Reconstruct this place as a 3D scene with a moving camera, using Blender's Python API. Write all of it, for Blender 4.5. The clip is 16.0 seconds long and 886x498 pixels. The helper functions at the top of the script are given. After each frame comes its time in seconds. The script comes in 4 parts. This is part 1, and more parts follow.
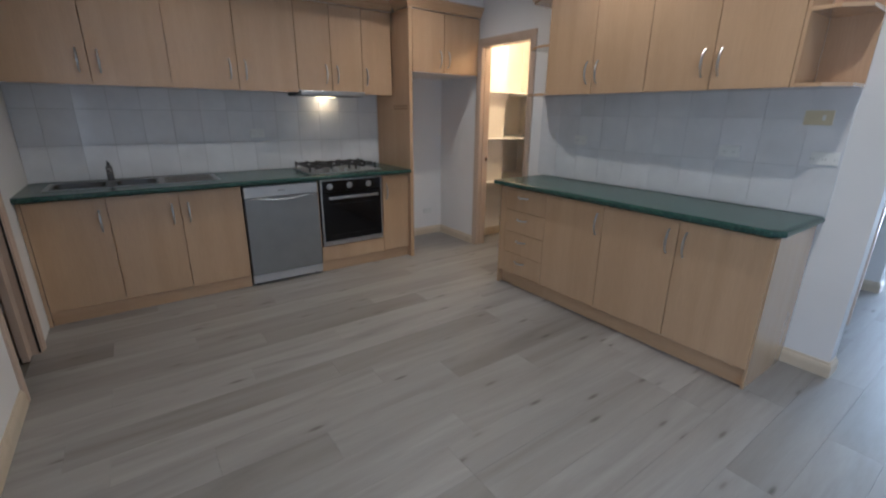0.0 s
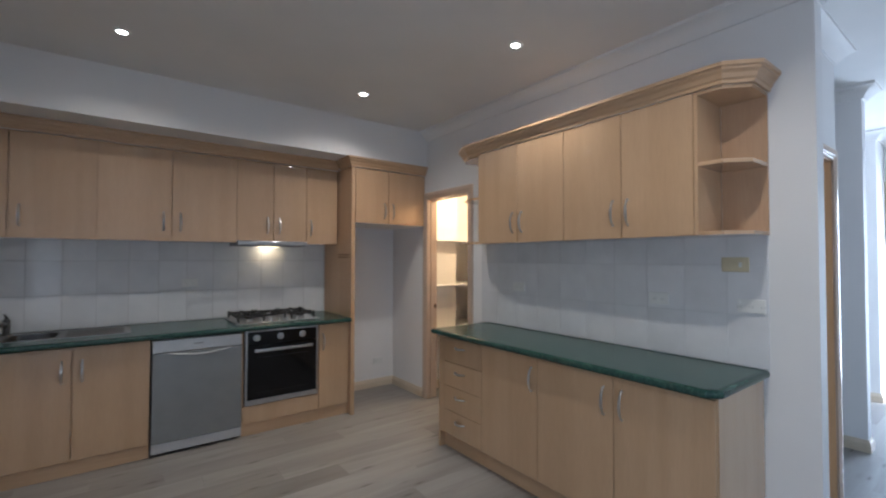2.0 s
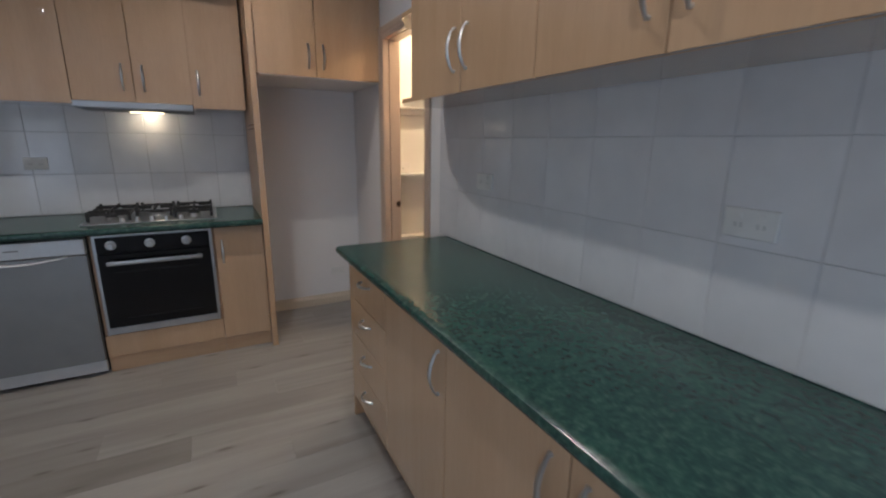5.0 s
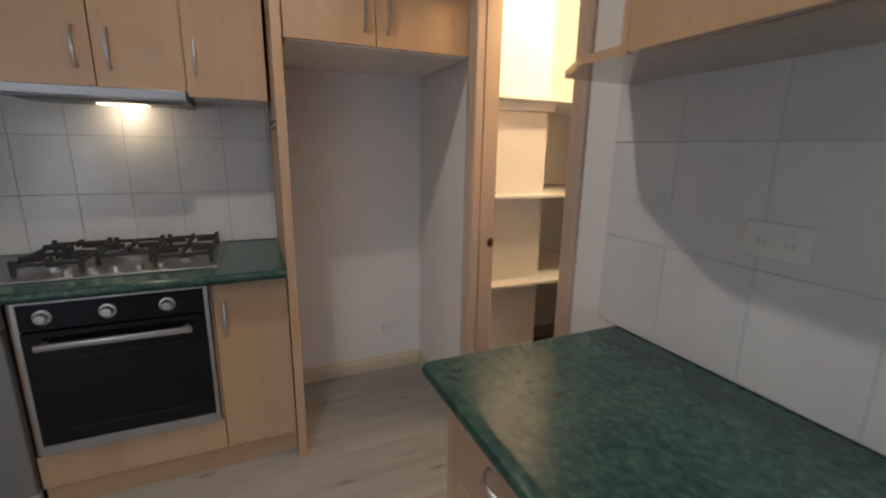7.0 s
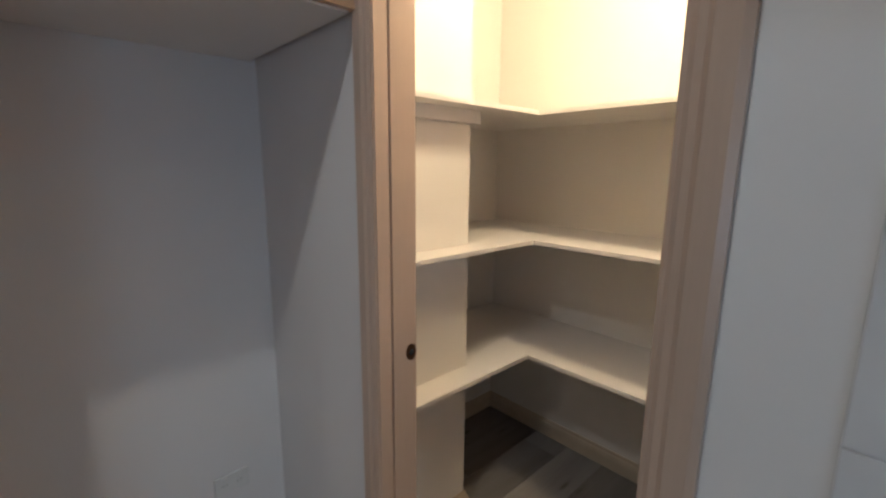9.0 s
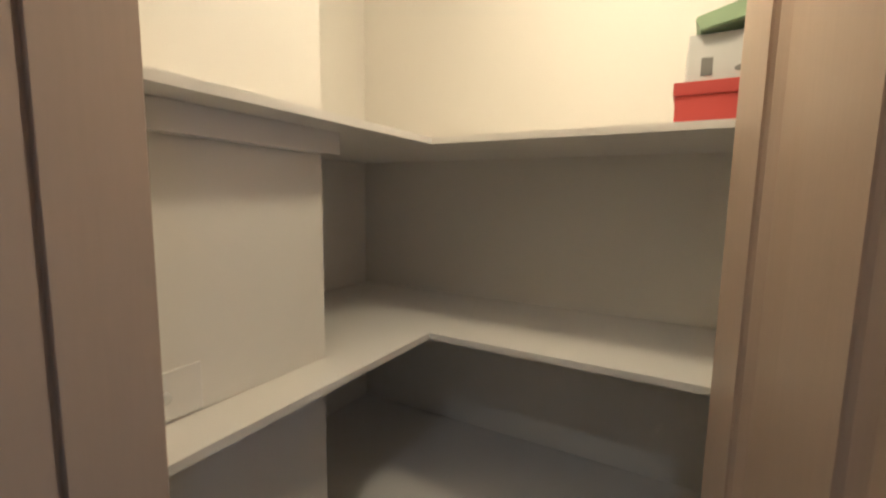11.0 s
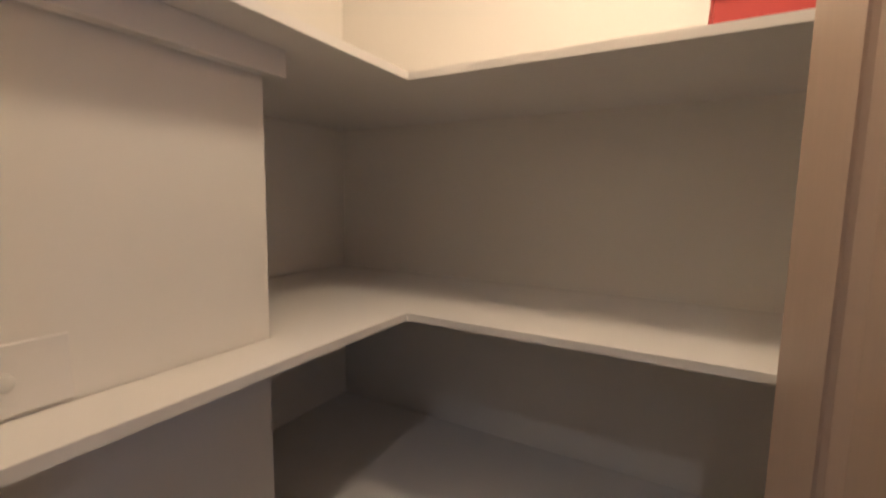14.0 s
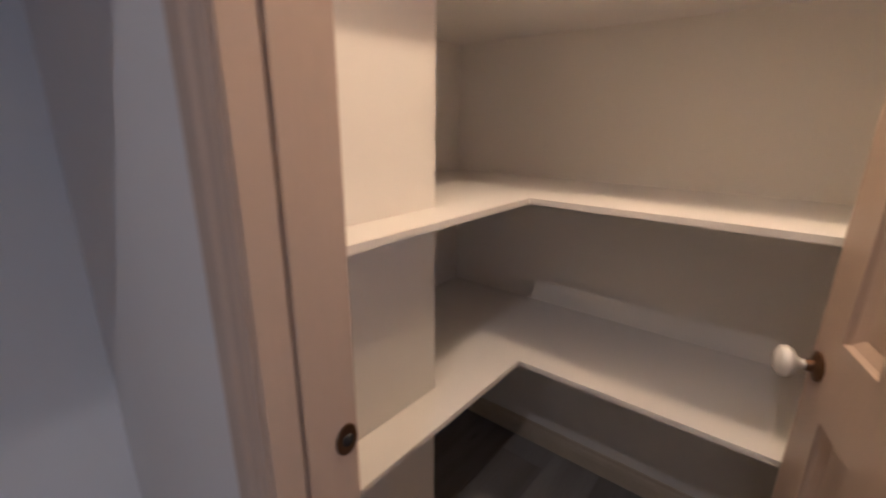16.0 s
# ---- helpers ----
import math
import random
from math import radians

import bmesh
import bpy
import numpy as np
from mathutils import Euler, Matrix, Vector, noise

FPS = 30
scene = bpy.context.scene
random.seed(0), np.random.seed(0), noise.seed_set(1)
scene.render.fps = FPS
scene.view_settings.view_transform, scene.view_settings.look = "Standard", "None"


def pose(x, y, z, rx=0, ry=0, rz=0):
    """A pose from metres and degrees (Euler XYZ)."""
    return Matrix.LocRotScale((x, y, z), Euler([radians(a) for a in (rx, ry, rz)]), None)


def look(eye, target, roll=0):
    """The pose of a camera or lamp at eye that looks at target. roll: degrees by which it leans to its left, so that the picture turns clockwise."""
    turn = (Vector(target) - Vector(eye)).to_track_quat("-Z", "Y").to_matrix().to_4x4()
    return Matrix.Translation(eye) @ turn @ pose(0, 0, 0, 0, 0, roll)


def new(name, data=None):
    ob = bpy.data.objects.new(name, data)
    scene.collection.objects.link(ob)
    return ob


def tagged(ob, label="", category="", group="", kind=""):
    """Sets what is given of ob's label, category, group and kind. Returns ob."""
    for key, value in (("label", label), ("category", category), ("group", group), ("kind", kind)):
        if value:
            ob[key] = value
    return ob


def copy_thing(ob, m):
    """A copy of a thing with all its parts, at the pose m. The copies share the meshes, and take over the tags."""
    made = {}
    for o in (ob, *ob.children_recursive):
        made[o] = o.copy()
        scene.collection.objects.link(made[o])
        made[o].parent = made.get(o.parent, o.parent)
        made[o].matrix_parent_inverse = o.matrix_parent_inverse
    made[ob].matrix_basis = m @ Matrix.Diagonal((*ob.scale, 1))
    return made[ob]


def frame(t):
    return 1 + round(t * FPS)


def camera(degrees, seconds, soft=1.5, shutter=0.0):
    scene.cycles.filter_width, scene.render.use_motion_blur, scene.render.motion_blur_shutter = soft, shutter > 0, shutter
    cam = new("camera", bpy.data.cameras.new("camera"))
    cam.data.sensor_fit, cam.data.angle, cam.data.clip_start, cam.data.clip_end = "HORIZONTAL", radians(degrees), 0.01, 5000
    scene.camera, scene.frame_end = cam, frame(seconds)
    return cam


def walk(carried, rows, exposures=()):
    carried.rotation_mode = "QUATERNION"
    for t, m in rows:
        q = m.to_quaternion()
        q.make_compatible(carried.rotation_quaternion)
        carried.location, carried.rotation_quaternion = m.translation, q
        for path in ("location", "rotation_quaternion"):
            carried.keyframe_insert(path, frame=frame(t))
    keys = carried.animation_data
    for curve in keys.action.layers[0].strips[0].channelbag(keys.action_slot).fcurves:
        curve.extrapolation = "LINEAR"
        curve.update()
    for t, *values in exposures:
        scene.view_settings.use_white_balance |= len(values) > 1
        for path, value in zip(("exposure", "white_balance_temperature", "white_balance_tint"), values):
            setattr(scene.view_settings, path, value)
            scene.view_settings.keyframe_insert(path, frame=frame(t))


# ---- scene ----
# camera and walk
cam = camera(91.6, 16.0, soft=2.1, shutter=0.4)
PATH = [
    (0, (0.28, 0.777, 1.422), (1.392, 2.327, 0.822), 0.6),
    (0.5, (0.262, 0.743, 1.47), (1.41, 2.323, 1.037), 0.6),
    (1, (0.298, 0.726, 1.495), (1.477, 2.336, 1.351), 0.5),
    (1.5, (0.443, 0.703, 1.487), (1.631, 2.311, 1.521), 0.3),
    (2, (0.766, 0.693, 1.447), (1.965, 2.293, 1.493), 0.1),
    (2.5, (1.171, 0.779, 1.428), (2.439, 2.326, 1.436), 0.0),
    (3, (1.557, 0.847, 1.431), (2.866, 2.355, 1.318), 0.2),
    (3.5, (1.834, 0.894, 1.419), (3.131, 2.399, 1.192), 0.4),
    (4, (2.033, 1.021, 1.392), (3.228, 2.585, 1.035), 0.6),
    (4.5, (2.154, 1.207, 1.384), (3.188, 2.86, 0.938), 0.8),
    (4.7, (2.184, 1.294, 1.389), (3.162, 2.974, 0.919), 0.8),
    (7, (2.391, 2.595, 1.39), (3.178, 4.378, 0.94), 0.9),
    (7.5, (2.398, 2.866, 1.383), (3.241, 4.63, 0.961), 0.9),
    (8, (2.463, 3.117, 1.415), (3.509, 4.767, 0.986), 0.8),
    (8.5, (2.58, 3.346, 1.431), (3.793, 4.883, 1.024), 0.5),
    (8.7, (2.645, 3.418, 1.434), (3.906, 4.921, 1.046), 0.5),
    (10.8, (3.211, 3.954, 1.507), (4.933, 4.926, 1.207), 1.1),
    (11, (3.237, 3.964, 1.511), (4.97, 4.935, 1.275), 0.9),
    (11.5, (3.28, 3.965, 1.536), (5.014, 4.958, 1.471), 1.0),
    (12, (3.309, 3.995, 1.568), (5.067, 4.943, 1.66), 0.8),
    (12.5, (3.348, 3.992, 1.564), (5.081, 4.978, 1.723), 0.4),
    (13, (3.371, 4.041, 1.503), (5.144, 4.954, 1.643), -0.0),
    (13.5, (3.401, 4.061, 1.445), (5.193, 4.949, 1.45), -0.1),
    (14, (3.42, 4.019, 1.399), (5.157, 4.986, 1.179), 0.9),
    (14.5, (3.388, 4.019, 1.349), (5.114, 4.941, 0.937), 0.6),
    (15, (3.323, 4.012, 1.327), (5.015, 4.916, 0.763), 0.7),
    (15.5, (3.247, 3.991, 1.338), (4.916, 4.927, 0.758), 0.2),
    (16, (3.14, 3.987, 1.353), (4.631, 5.193, 0.784), 0.5),
]
EXPOSE = [(0, 0.9, 5450, 9), (1.5, 0.95, 5500, 9), (2.5, 0.7, 5550, 9), (3.5, 0.17, 5550, 9), (4.5, 0.58, 5450, 10), (7, 0.83, 6050, 12), (8.4, 0.6, 6050, 13), (8.7, 0.68, 5500, 10),
          (10.8, -0.25, 4900, 2), (11.5, -0.5, 4900, 2), (12.5, -1.02, 4850, 5), (13.2, -0.98, 4950, 8), (14.0, -0.22, 5150, 14), (14.5, 0.1, 5200, 17), (15.5, 0.3, 5150, 17), (16, 0.5, 5300, 20)]
walk(cam, [(t, look(eye, target, roll)) for t, eye, target, roll in PATH], EXPOSE)

# plan, in metres
WX, WY = 3.33, 5.09          # east wall of the kitchen, north wall
LX = -0.36                   # west wall
SY = -4.0                    # assumed south wall behind the walker, set back to lessen its bounce
FX = 7.4                     # front wall with the entrance
CZ = 2.77                    # ceiling
PB, PN, PS, PZ = 4.64, 5.12, 2.95, 2.435   # pantry: back, north, south, ceiling
DY0, DY1, DZ = 3.73, 4.38, 2.06           # pantry doorway

# world and light
world = bpy.data.worlds.new("world")
scene.world = world
world.use_nodes = True
wn = world.node_tree.nodes
sky = wn.new("ShaderNodeTexSky")
sky.sky_type = "NISHITA"
sky.sun_disc = False
sky.sun_elevation, sky.sun_rotation = radians(48), radians(140)
world.node_tree.links.new(sky.outputs[0], wn["Background"].inputs[0])
wn["Background"].inputs[1].default_value = 0.15


def lamp(name, kind, energy, colour, m, **kw):
    d = bpy.data.lights.new(name, kind)
    d.energy, d.color = energy, colour
    for k, v in kw.items():
        if k == "size":
            d.size = v
        if k == "size_y":
            d.shape, d.size_y = "RECTANGLE", v
        if k == "spot":
            d.spot_size, d.spot_blend = radians(v), 1.0
        if k == "radius":
            d.shadow_soft_size = v
        if k == "angle":
            d.angle = radians(v)
    ob = new(name, d)
    ob.matrix_world = m
    return ob


lamp("sun", "SUN", 5.0, (1.0, 0.95, 0.88), look((0, 0, 20), (-4.0, 6.0, 12.0)), angle=0.5)
DAY = (0.74, 0.86, 1.0)
# added daylight fill lamps: three in assumed wall openings, one in the entrance
lamp("fill_light_dining", "AREA", 17, DAY, look((LX + 0.012, -1.85, 1.05), (3, -1.85, 1.05)), size=3.0, size_y=1.35)
lamp("fill_light_hall", "AREA", 5, DAY, look((6.3, SY + 0.012, 1.5), (6.3, 3, 1.0)), size=1.6, size_y=1.5)
lamp("fill_light_entry", "AREA", 12, DAY, look((6.15, 3.488, 1.5), (6.15, 0, 1.0)), size=1.1, size_y=1.4)
lamp("fill_light_door", "AREA", 38, DAY, look((FX - 0.02, 0.88, 1.15), (0, 0.88, 0.9)), size=0.56, size_y=2.1)
WARM = (1.0, 0.87, 0.71)
DOWNLIGHTS = [(0.755, 3.80), (2.31, 3.82), (2.70, 2.53), (0.77, 1.28), (2.33, 1.28)]
for (px, py), watts in zip(DOWNLIGHTS, (11, 23, 17, 22, 23)):
    lamp("downlight_beam", "SPOT", watts, WARM, look((px, py, CZ - 0.02), (px, py, 0)), spot=152, radius=0.022)
lamp("hood_light", "POINT", 0.36, (1.0, 0.78, 0.50), pose(1.90, 5.005, 1.545), radius=0.02)
PLX, PLY, PLZ = 3.99, 4.08, 2.24
lamp("pantry_bulb", "POINT", 17.5, (1.0, 0.70, 0.375), pose(PLX, PLY, PLZ), radius=0.06)


# materials
def material(name, rough=0.5, metal=0.0, spec=0.5, coat=0.0):
    m = bpy.data.materials.new(name)
    m.use_nodes = True
    b = m.node_tree.nodes["Principled BSDF"]
    b.inputs["Roughness"].default_value, b.inputs["Metallic"].default_value = rough, metal
    b.inputs["Specular IOR Level"].default_value = spec
    b.inputs["Coat Weight"].default_value = coat
    b.inputs["Coat Roughness"].default_value = 0.025
    return m, m.node_tree.nodes, m.node_tree.links, b


def ramp(nodes, stops):
    r = nodes.new("ShaderNodeValToRGB")
    while len(r.color_ramp.elements) < len(stops):
        r.color_ramp.elements.new(0.5)
    for e, (p, c) in zip(r.color_ramp.elements, stops):
        e.position, e.color = p, (*c, 1)
    return r


def coords(nodes, links, scale=(1, 1, 1), space="Object", vary=True):
    tc, mp = nodes.new("ShaderNodeTexCoord"), nodes.new("ShaderNodeMapping")
    mp.inputs["Scale"].default_value = scale
    links.new(tc.outputs[space], mp.inputs["Vector"])
    if vary:
        oi, ml = nodes.new("ShaderNodeObjectInfo"), nodes.new("ShaderNodeMath")
        ml.operation, ml.inputs[1].default_value = "MULTIPLY", 37.0
        links.new(oi.outputs["Random"], ml.inputs[0])
        links.new(ml.outputs[0], mp.inputs["Location"])
    return mp


def noise_node(nodes, links, mp, scale, detail=4.0, rough=0.55, distort=0.0):
    n = nodes.new("ShaderNodeTexNoise")
    n.inputs["Scale"].default_value, n.inputs["Detail"].default_value = scale, detail
    n.inputs["Roughness"].default_value, n.inputs["Distortion"].default_value = rough, distort
    links.new(mp.outputs[0], n.inputs["Vector"])
    return n


def mix(nodes, links, a, b, fac, mode="MIX"):
    m = nodes.new("ShaderNodeMix")
    m.data_type, m.blend_type = "RGBA", mode
    for sock, v in ((0, fac), (6, a), (7, b)):
        if isinstance(v, (int, float)):
            m.inputs[sock].default_value = v
        elif isinstance(v, tuple):
            m.inputs[sock].default_value = (*v, 1)
        else:
            links.new(v, m.inputs[sock])
    return m.outputs[2]


def bump(nodes, links, b, height, strength, dist=0.002):
    n = nodes.new("ShaderNodeBump")
    n.inputs["Strength"].default_value, n.inputs["Distance"].default_value = strength, dist
    links.new(height, n.inputs["Height"])
    links.new(n.outputs[0], b.inputs["Normal"])


def rough_range(nodes, links, b, src, lo, hi):
    r = nodes.new("ShaderNodeMapRange")
    r.inputs["To Min"].default_value, r.inputs["To Max"].default_value = lo, hi
    links.new(src, r.inputs["Value"])
    links.new(r.outputs[0], b.inputs["Roughness"])


def paint_mat(name, colour, rough=0.6, mottling=0.06, grain=0.12):
    m, n, l, b = material(name, rough, 0, 0.35)
    mp = coords(n, l, vary=False)
    big = noise_node(n, l, mp, 1.3, 3)
    fine = noise_node(n, l, mp, 160, 3, 0.7)
    dark = tuple(c * (1 - mottling * 2) for c in colour)
    r = ramp(n, [(0.3, dark), (0.7, colour)])
    l.new(big.outputs[0], r.inputs[0])
    l.new(r.outputs[0], b.inputs["Base Color"])
    bump(n, l, b, fine.outputs[0], grain, 0.0015)
    rough_range(n, l, b, big.outputs[0], rough - 0.08, rough + 0.1)
    return m


def wood_mat(name, light, dark, axis="z", rough=0.3, coat=0.0, fine=26.0, vary=True, figure=0.55):
    m, n, l, b = material(name, rough, 0, 0.5, coat)
    s = {"x": (0.06, 1, 1), "y": (1, 0.06, 1), "z": (1, 1, 0.06)}[axis]
    mp = coords(n, l, s, vary=vary)
    band = noise_node(n, l, mp, fine * 0.35, 3, 0.5, 0.6)
    grain = noise_node(n, l, mp, fine * 7, 4, 0.65)
    mp2 = coords(n, l, (1, 1, 1), vary=vary)
    stain = noise_node(n, l, mp2, 1.6, 2)
    r = ramp(n, [(0.25, dark), (0.75, light)])
    l.new(band.outputs[0], r.inputs[0])
    g = ramp(n, [(0.3, (0.84, 0.82, 0.8)), (0.65, (1.03, 1.02, 1.0))])
    l.new(grain.outputs[0], g.inputs[0])
    c = mix(n, l, r.outputs[0], g.outputs[0], figure, "MULTIPLY")
    st = ramp(n, [(0.35, (0.93, 0.92, 0.9)), (0.7, (1.04, 1.04, 1.04))])
    l.new(stain.outputs[0], st.inputs[0])
    c = mix(n, l, c, st.outputs[0], 0.4, "MULTIPLY")
    l.new(c, b.inputs["Base Color"])
    bump(n, l, b, grain.outputs[0], 0.05, 0.001)
    rough_range(n, l, b, stain.outputs[0], rough - 0.015, rough + 0.02)
    return m


def plain(name, colour, rough=0.4, metal=0.0, spec=0.5, coat=0.0, scratch=0.0, emit=0.0):
    m, n, l, b = material(name, rough, metal, spec, coat)
    mp = coords(n, l, vary=False)
    v = noise_node(n, l, mp, 7, 4)
    r = ramp(n, [(0.3, tuple(c * 0.9 for c in colour)), (0.7, colour)])
    l.new(v.outputs[0], r.inputs[0])
    l.new(r.outputs[0], b.inputs["Base Color"])
    rough_range(n, l, b, v.outputs[0], max(rough - 0.06, 0.02), rough + 0.06)
    if scratch:
        mp2 = coords(n, l, (2, 2, 90), vary=False)
        s = noise_node(n, l, mp2, 8, 3)
        bump(n, l, b, s.outputs[0], scratch, 0.0006)
    if emit:
        b.inputs["Emission Color"].default_value, b.inputs["Emission Strength"].default_value = (*colour, 1), emit
    return m


WALL = paint_mat("wall_paint", (0.79, 0.775, 0.765), mottling=0.03)
CEIL = paint_mat("ceiling_paint", (0.80, 0.785, 0.765), 0.75, 0.04)
PWALL = paint_mat("pantry_paint", (0.88, 0.84, 0.78), 0.6, 0.02)
MELAMINE = paint_mat("white_melamine", (0.88, 0.845, 0.805), 0.4, 0.03, 0.03)
BEECH = wood_mat("beech_laminate", (0.545, 0.372, 0.228), (0.485, 0.32, 0.186), "z", 0.25, 0.9, figure=0.45)
BEECH_H = wood_mat("beech_moulding", (0.58, 0.40, 0.25), (0.48, 0.315, 0.185), "y", 0.35, 0.1)
BEECH_X = wood_mat("beech_moulding_long", (0.58, 0.40, 0.25), (0.48, 0.315, 0.185), "x", 0.35, 0.1)
BEECH_IN = wood_mat("beech_inside", (0.52, 0.345, 0.22), (0.45, 0.29, 0.175), "z", 0.4)
PINE = wood_mat("pine_trim", (0.57, 0.44, 0.345), (0.51, 0.39, 0.30), "z", 0.36, 0.15, figure=0.2)
PINE_L = wood_mat("pine_skirting", (0.65, 0.56, 0.44), (0.58, 0.49, 0.37), "x", 0.42, 0.05)
# warm light from the room behind the hall door is put into this colour
WARM_LIT_PINE = wood_mat("warm_lit_pine", (0.74, 0.46, 0.25), (0.66, 0.40, 0.20), "z", 0.35, 0.2, figure=0.3)
STEEL = plain("brushed_steel", (0.50, 0.50, 0.50), 0.36, 1.0, scratch=0.12)
SILVER = plain("silver_paint", (0.27, 0.275, 0.28), 0.38, 0.55)
SILVER_L = plain("light_silver", (0.60, 0.605, 0.61), 0.35, 0.5)
CHROME = plain("chrome", (0.60, 0.60, 0.59), 0.32, 1.0)
GLASS_BLACK = plain("black_glass", (0.005, 0.005, 0.006), 0.08, 0, 0.3)
IRON = plain("cast_iron", (0.022, 0.021, 0.02), 0.55)
GAP_BLACK = plain("dark_gap", (0.015, 0.014, 0.013), 0.7)
PLASTIC = plain("white_plastic", (0.74, 0.74, 0.72), 0.35)
CREAM = plain("cream_plastic", (0.64, 0.56, 0.38), 0.4)
CERAMIC = plain("white_ceramic", (0.80, 0.78, 0.74), 0.15, 0, 0.5, 0.4)
BRASS = plain("aged_brass", (0.16, 0.085, 0.045), 0.4, 0.8)
GROUT = plain("grout", (0.60, 0.60, 0.61), 0.85)
GROUT_GREY = plain("grey_grout", (0.36, 0.355, 0.35), 0.85)
SUBFLOOR = plain("subfloor", (0.16, 0.14, 0.12), 0.85)
STEEL_SATIN = plain("satin_steel", (0.36, 0.355, 0.35), 0.3, 1.0)
# chrome of the tap, its backlit darkness put into the colour
TAP_SHADED = plain("shaded_chrome", (0.16, 0.155, 0.15), 0.3, 1.0)
# the sink steel again, darkened for the shade and dark reflections inside the bowls
STEEL_SHADED = plain("shaded_bowl_steel", (0.15, 0.145, 0.14), 0.3, 1.0)
LENS = plain("lamp_lens", (1.0, 0.95, 0.85), 0.4, emit=26)
LENS_WARM = plain("warm_lens", (1.0, 0.78, 0.45), 0.4, emit=2.2)
RED_CARD = plain("red_card", (0.50, 0.065, 0.05), 0.6)
WHITE_CARD = plain("white_card", (0.66, 0.65, 0.64), 0.6)
GREEN_CARD = plain("green_card", (0.30, 0.40, 0.24), 0.55)
GREY_INK = plain("grey_ink", (0.22, 0.21, 0.20), 0.6)
SLOT_GREY = plain("slot_grey", (0.40, 0.40, 0.39), 0.6)
CONCRETE = paint_mat("concrete", (0.62, 0.60, 0.57), 0.85, 0.12, 0.4)
VINYL = paint_mat("laundry_floor", (0.62, 0.50, 0.40), 0.5, 0.05, 0.1)


def counter_mat():
    m, n, l, b = material("green_laminate", 0.22, 0, 0.5, 0.0)
    mp = coords(n, l, (1, 1, 1), vary=False)
    cloud = noise_node(n, l, mp, 9, 5, 0.6, 1.2)
    fleck = noise_node(n, l, mp, 62, 6, 0.72, 0.25)
    r = ramp(n, [(0.35, (0.014, 0.042, 0.038)), (0.5, (0.022, 0.062, 0.052)), (0.66, (0.034, 0.088, 0.068))])
    l.new(cloud.outputs[0], r.inputs[0])
    v = ramp(n, [(0.38, (0.008, 0.027, 0.026)), (0.50, (0.024, 0.066, 0.056)), (0.60, (0.058, 0.122, 0.096)), (0.70, (0.105, 0.180, 0.145))])
    l.new(fleck.outputs[0], v.inputs[0])
    c = mix(n, l, r.outputs[0], v.outputs[0], 0.5)
    l.new(c, b.inputs["Base Color"])
    rough_range(n, l, b, cloud.outputs[0], 0.21, 0.26)
    return m


GREEN = counter_mat()


def tile_mat():
    m, n, l, b = material("glazed_tile", 0.2, 0, 0.5, 0.2)
    mp = coords(n, l, vary=True)
    v = noise_node(n, l, mp, 6, 4)
    r = ramp(n, [(0.3, (0.63, 0.63, 0.645)), (0.7, (0.70, 0.70, 0.71))])
    l.new(v.outputs[0], r.inputs[0])
    oi = n.new("ShaderNodeObjectInfo")
    t = ramp(n, [(0.0, (0.96, 0.96, 0.96)), (1.0, (1.03, 1.03, 1.03))])
    l.new(oi.outputs["Random"], t.inputs[0])
    c = mix(n, l, r.outputs[0], t.outputs[0], 1.0, "MULTIPLY")
    l.new(c, b.inputs["Base Color"])
    w = noise_node(n, l, mp, 14, 2)
    bump(n, l, b, w.outputs[0], 0.12, 0.002)
    rough_range(n, l, b, v.outputs[0], 0.16, 0.3)
    return m


TILE = tile_mat()


def plank_mat():
    m, n, l, b = material("grey_oak_plank", 0.42, 0, 0.45)
    mp = coords(n, l, (0.09, 1, 1), vary=True)
    band = noise_node(n, l, mp, 8, 4, 0.5, 1.0)
    grain = noise_node(n, l, mp, 120, 4, 0.7)
    r = ramp(n, [(0.25, (0.225, 0.209, 0.195)), (0.5, (0.29, 0.275, 0.260)), (0.78, (0.35, 0.335, 0.318))])
    l.new(band.outputs[0], r.inputs[0])
    g = ramp(n, [(0.3, (0.80, 0.79, 0.78)), (0.62, (1.04, 1.04, 1.04))])
    l.new(grain.outputs[0], g.inputs[0])
    c = mix(n, l, r.outputs[0], g.outputs[0], 0.26, "MULTIPLY")
    # knots, dark and lengthened along the board
    mk = coords(n, l, (0.24, 1, 1), vary=True)
    vo = n.new("ShaderNodeTexVoronoi")
    vo.inputs["Scale"].default_value = 10.5
    l.new(mk.outputs[0], vo.inputs["Vector"])
    kr = ramp(n, [(0.0, (0.28, 0.25, 0.23)), (0.06, (0.46, 0.43, 0.41)), (0.13, (0.90, 0.895, 0.89)), (0.24, (1, 1, 1))])
    l.new(vo.outputs["Distance"], kr.inputs[0])
    c = mix(n, l, c, kr.outputs[0], 0.85, "MULTIPLY")
    oi = n.new("ShaderNodeObjectInfo")
    t = ramp(n, [(0.0, (0.76, 0.745, 0.73)), (0.14, (0.90, 0.89, 0.88)), (0.5, (1.0, 1.0, 1.0)), (1.0, (1.05, 1.05, 1.05))])
    l.new(oi.outputs["Random"], t.inputs[0])
    c = mix(n, l, c, t.outputs[0], 1.0, "MULTIPLY")
    l.new(c, b.inputs["Base Color"])
    bump(n, l, b, grain.outputs[0], 0.10, 0.001)
    rough_range(n, l, b, band.outputs[0], 0.36, 0.5)
    return m


PLANK = plank_mat()


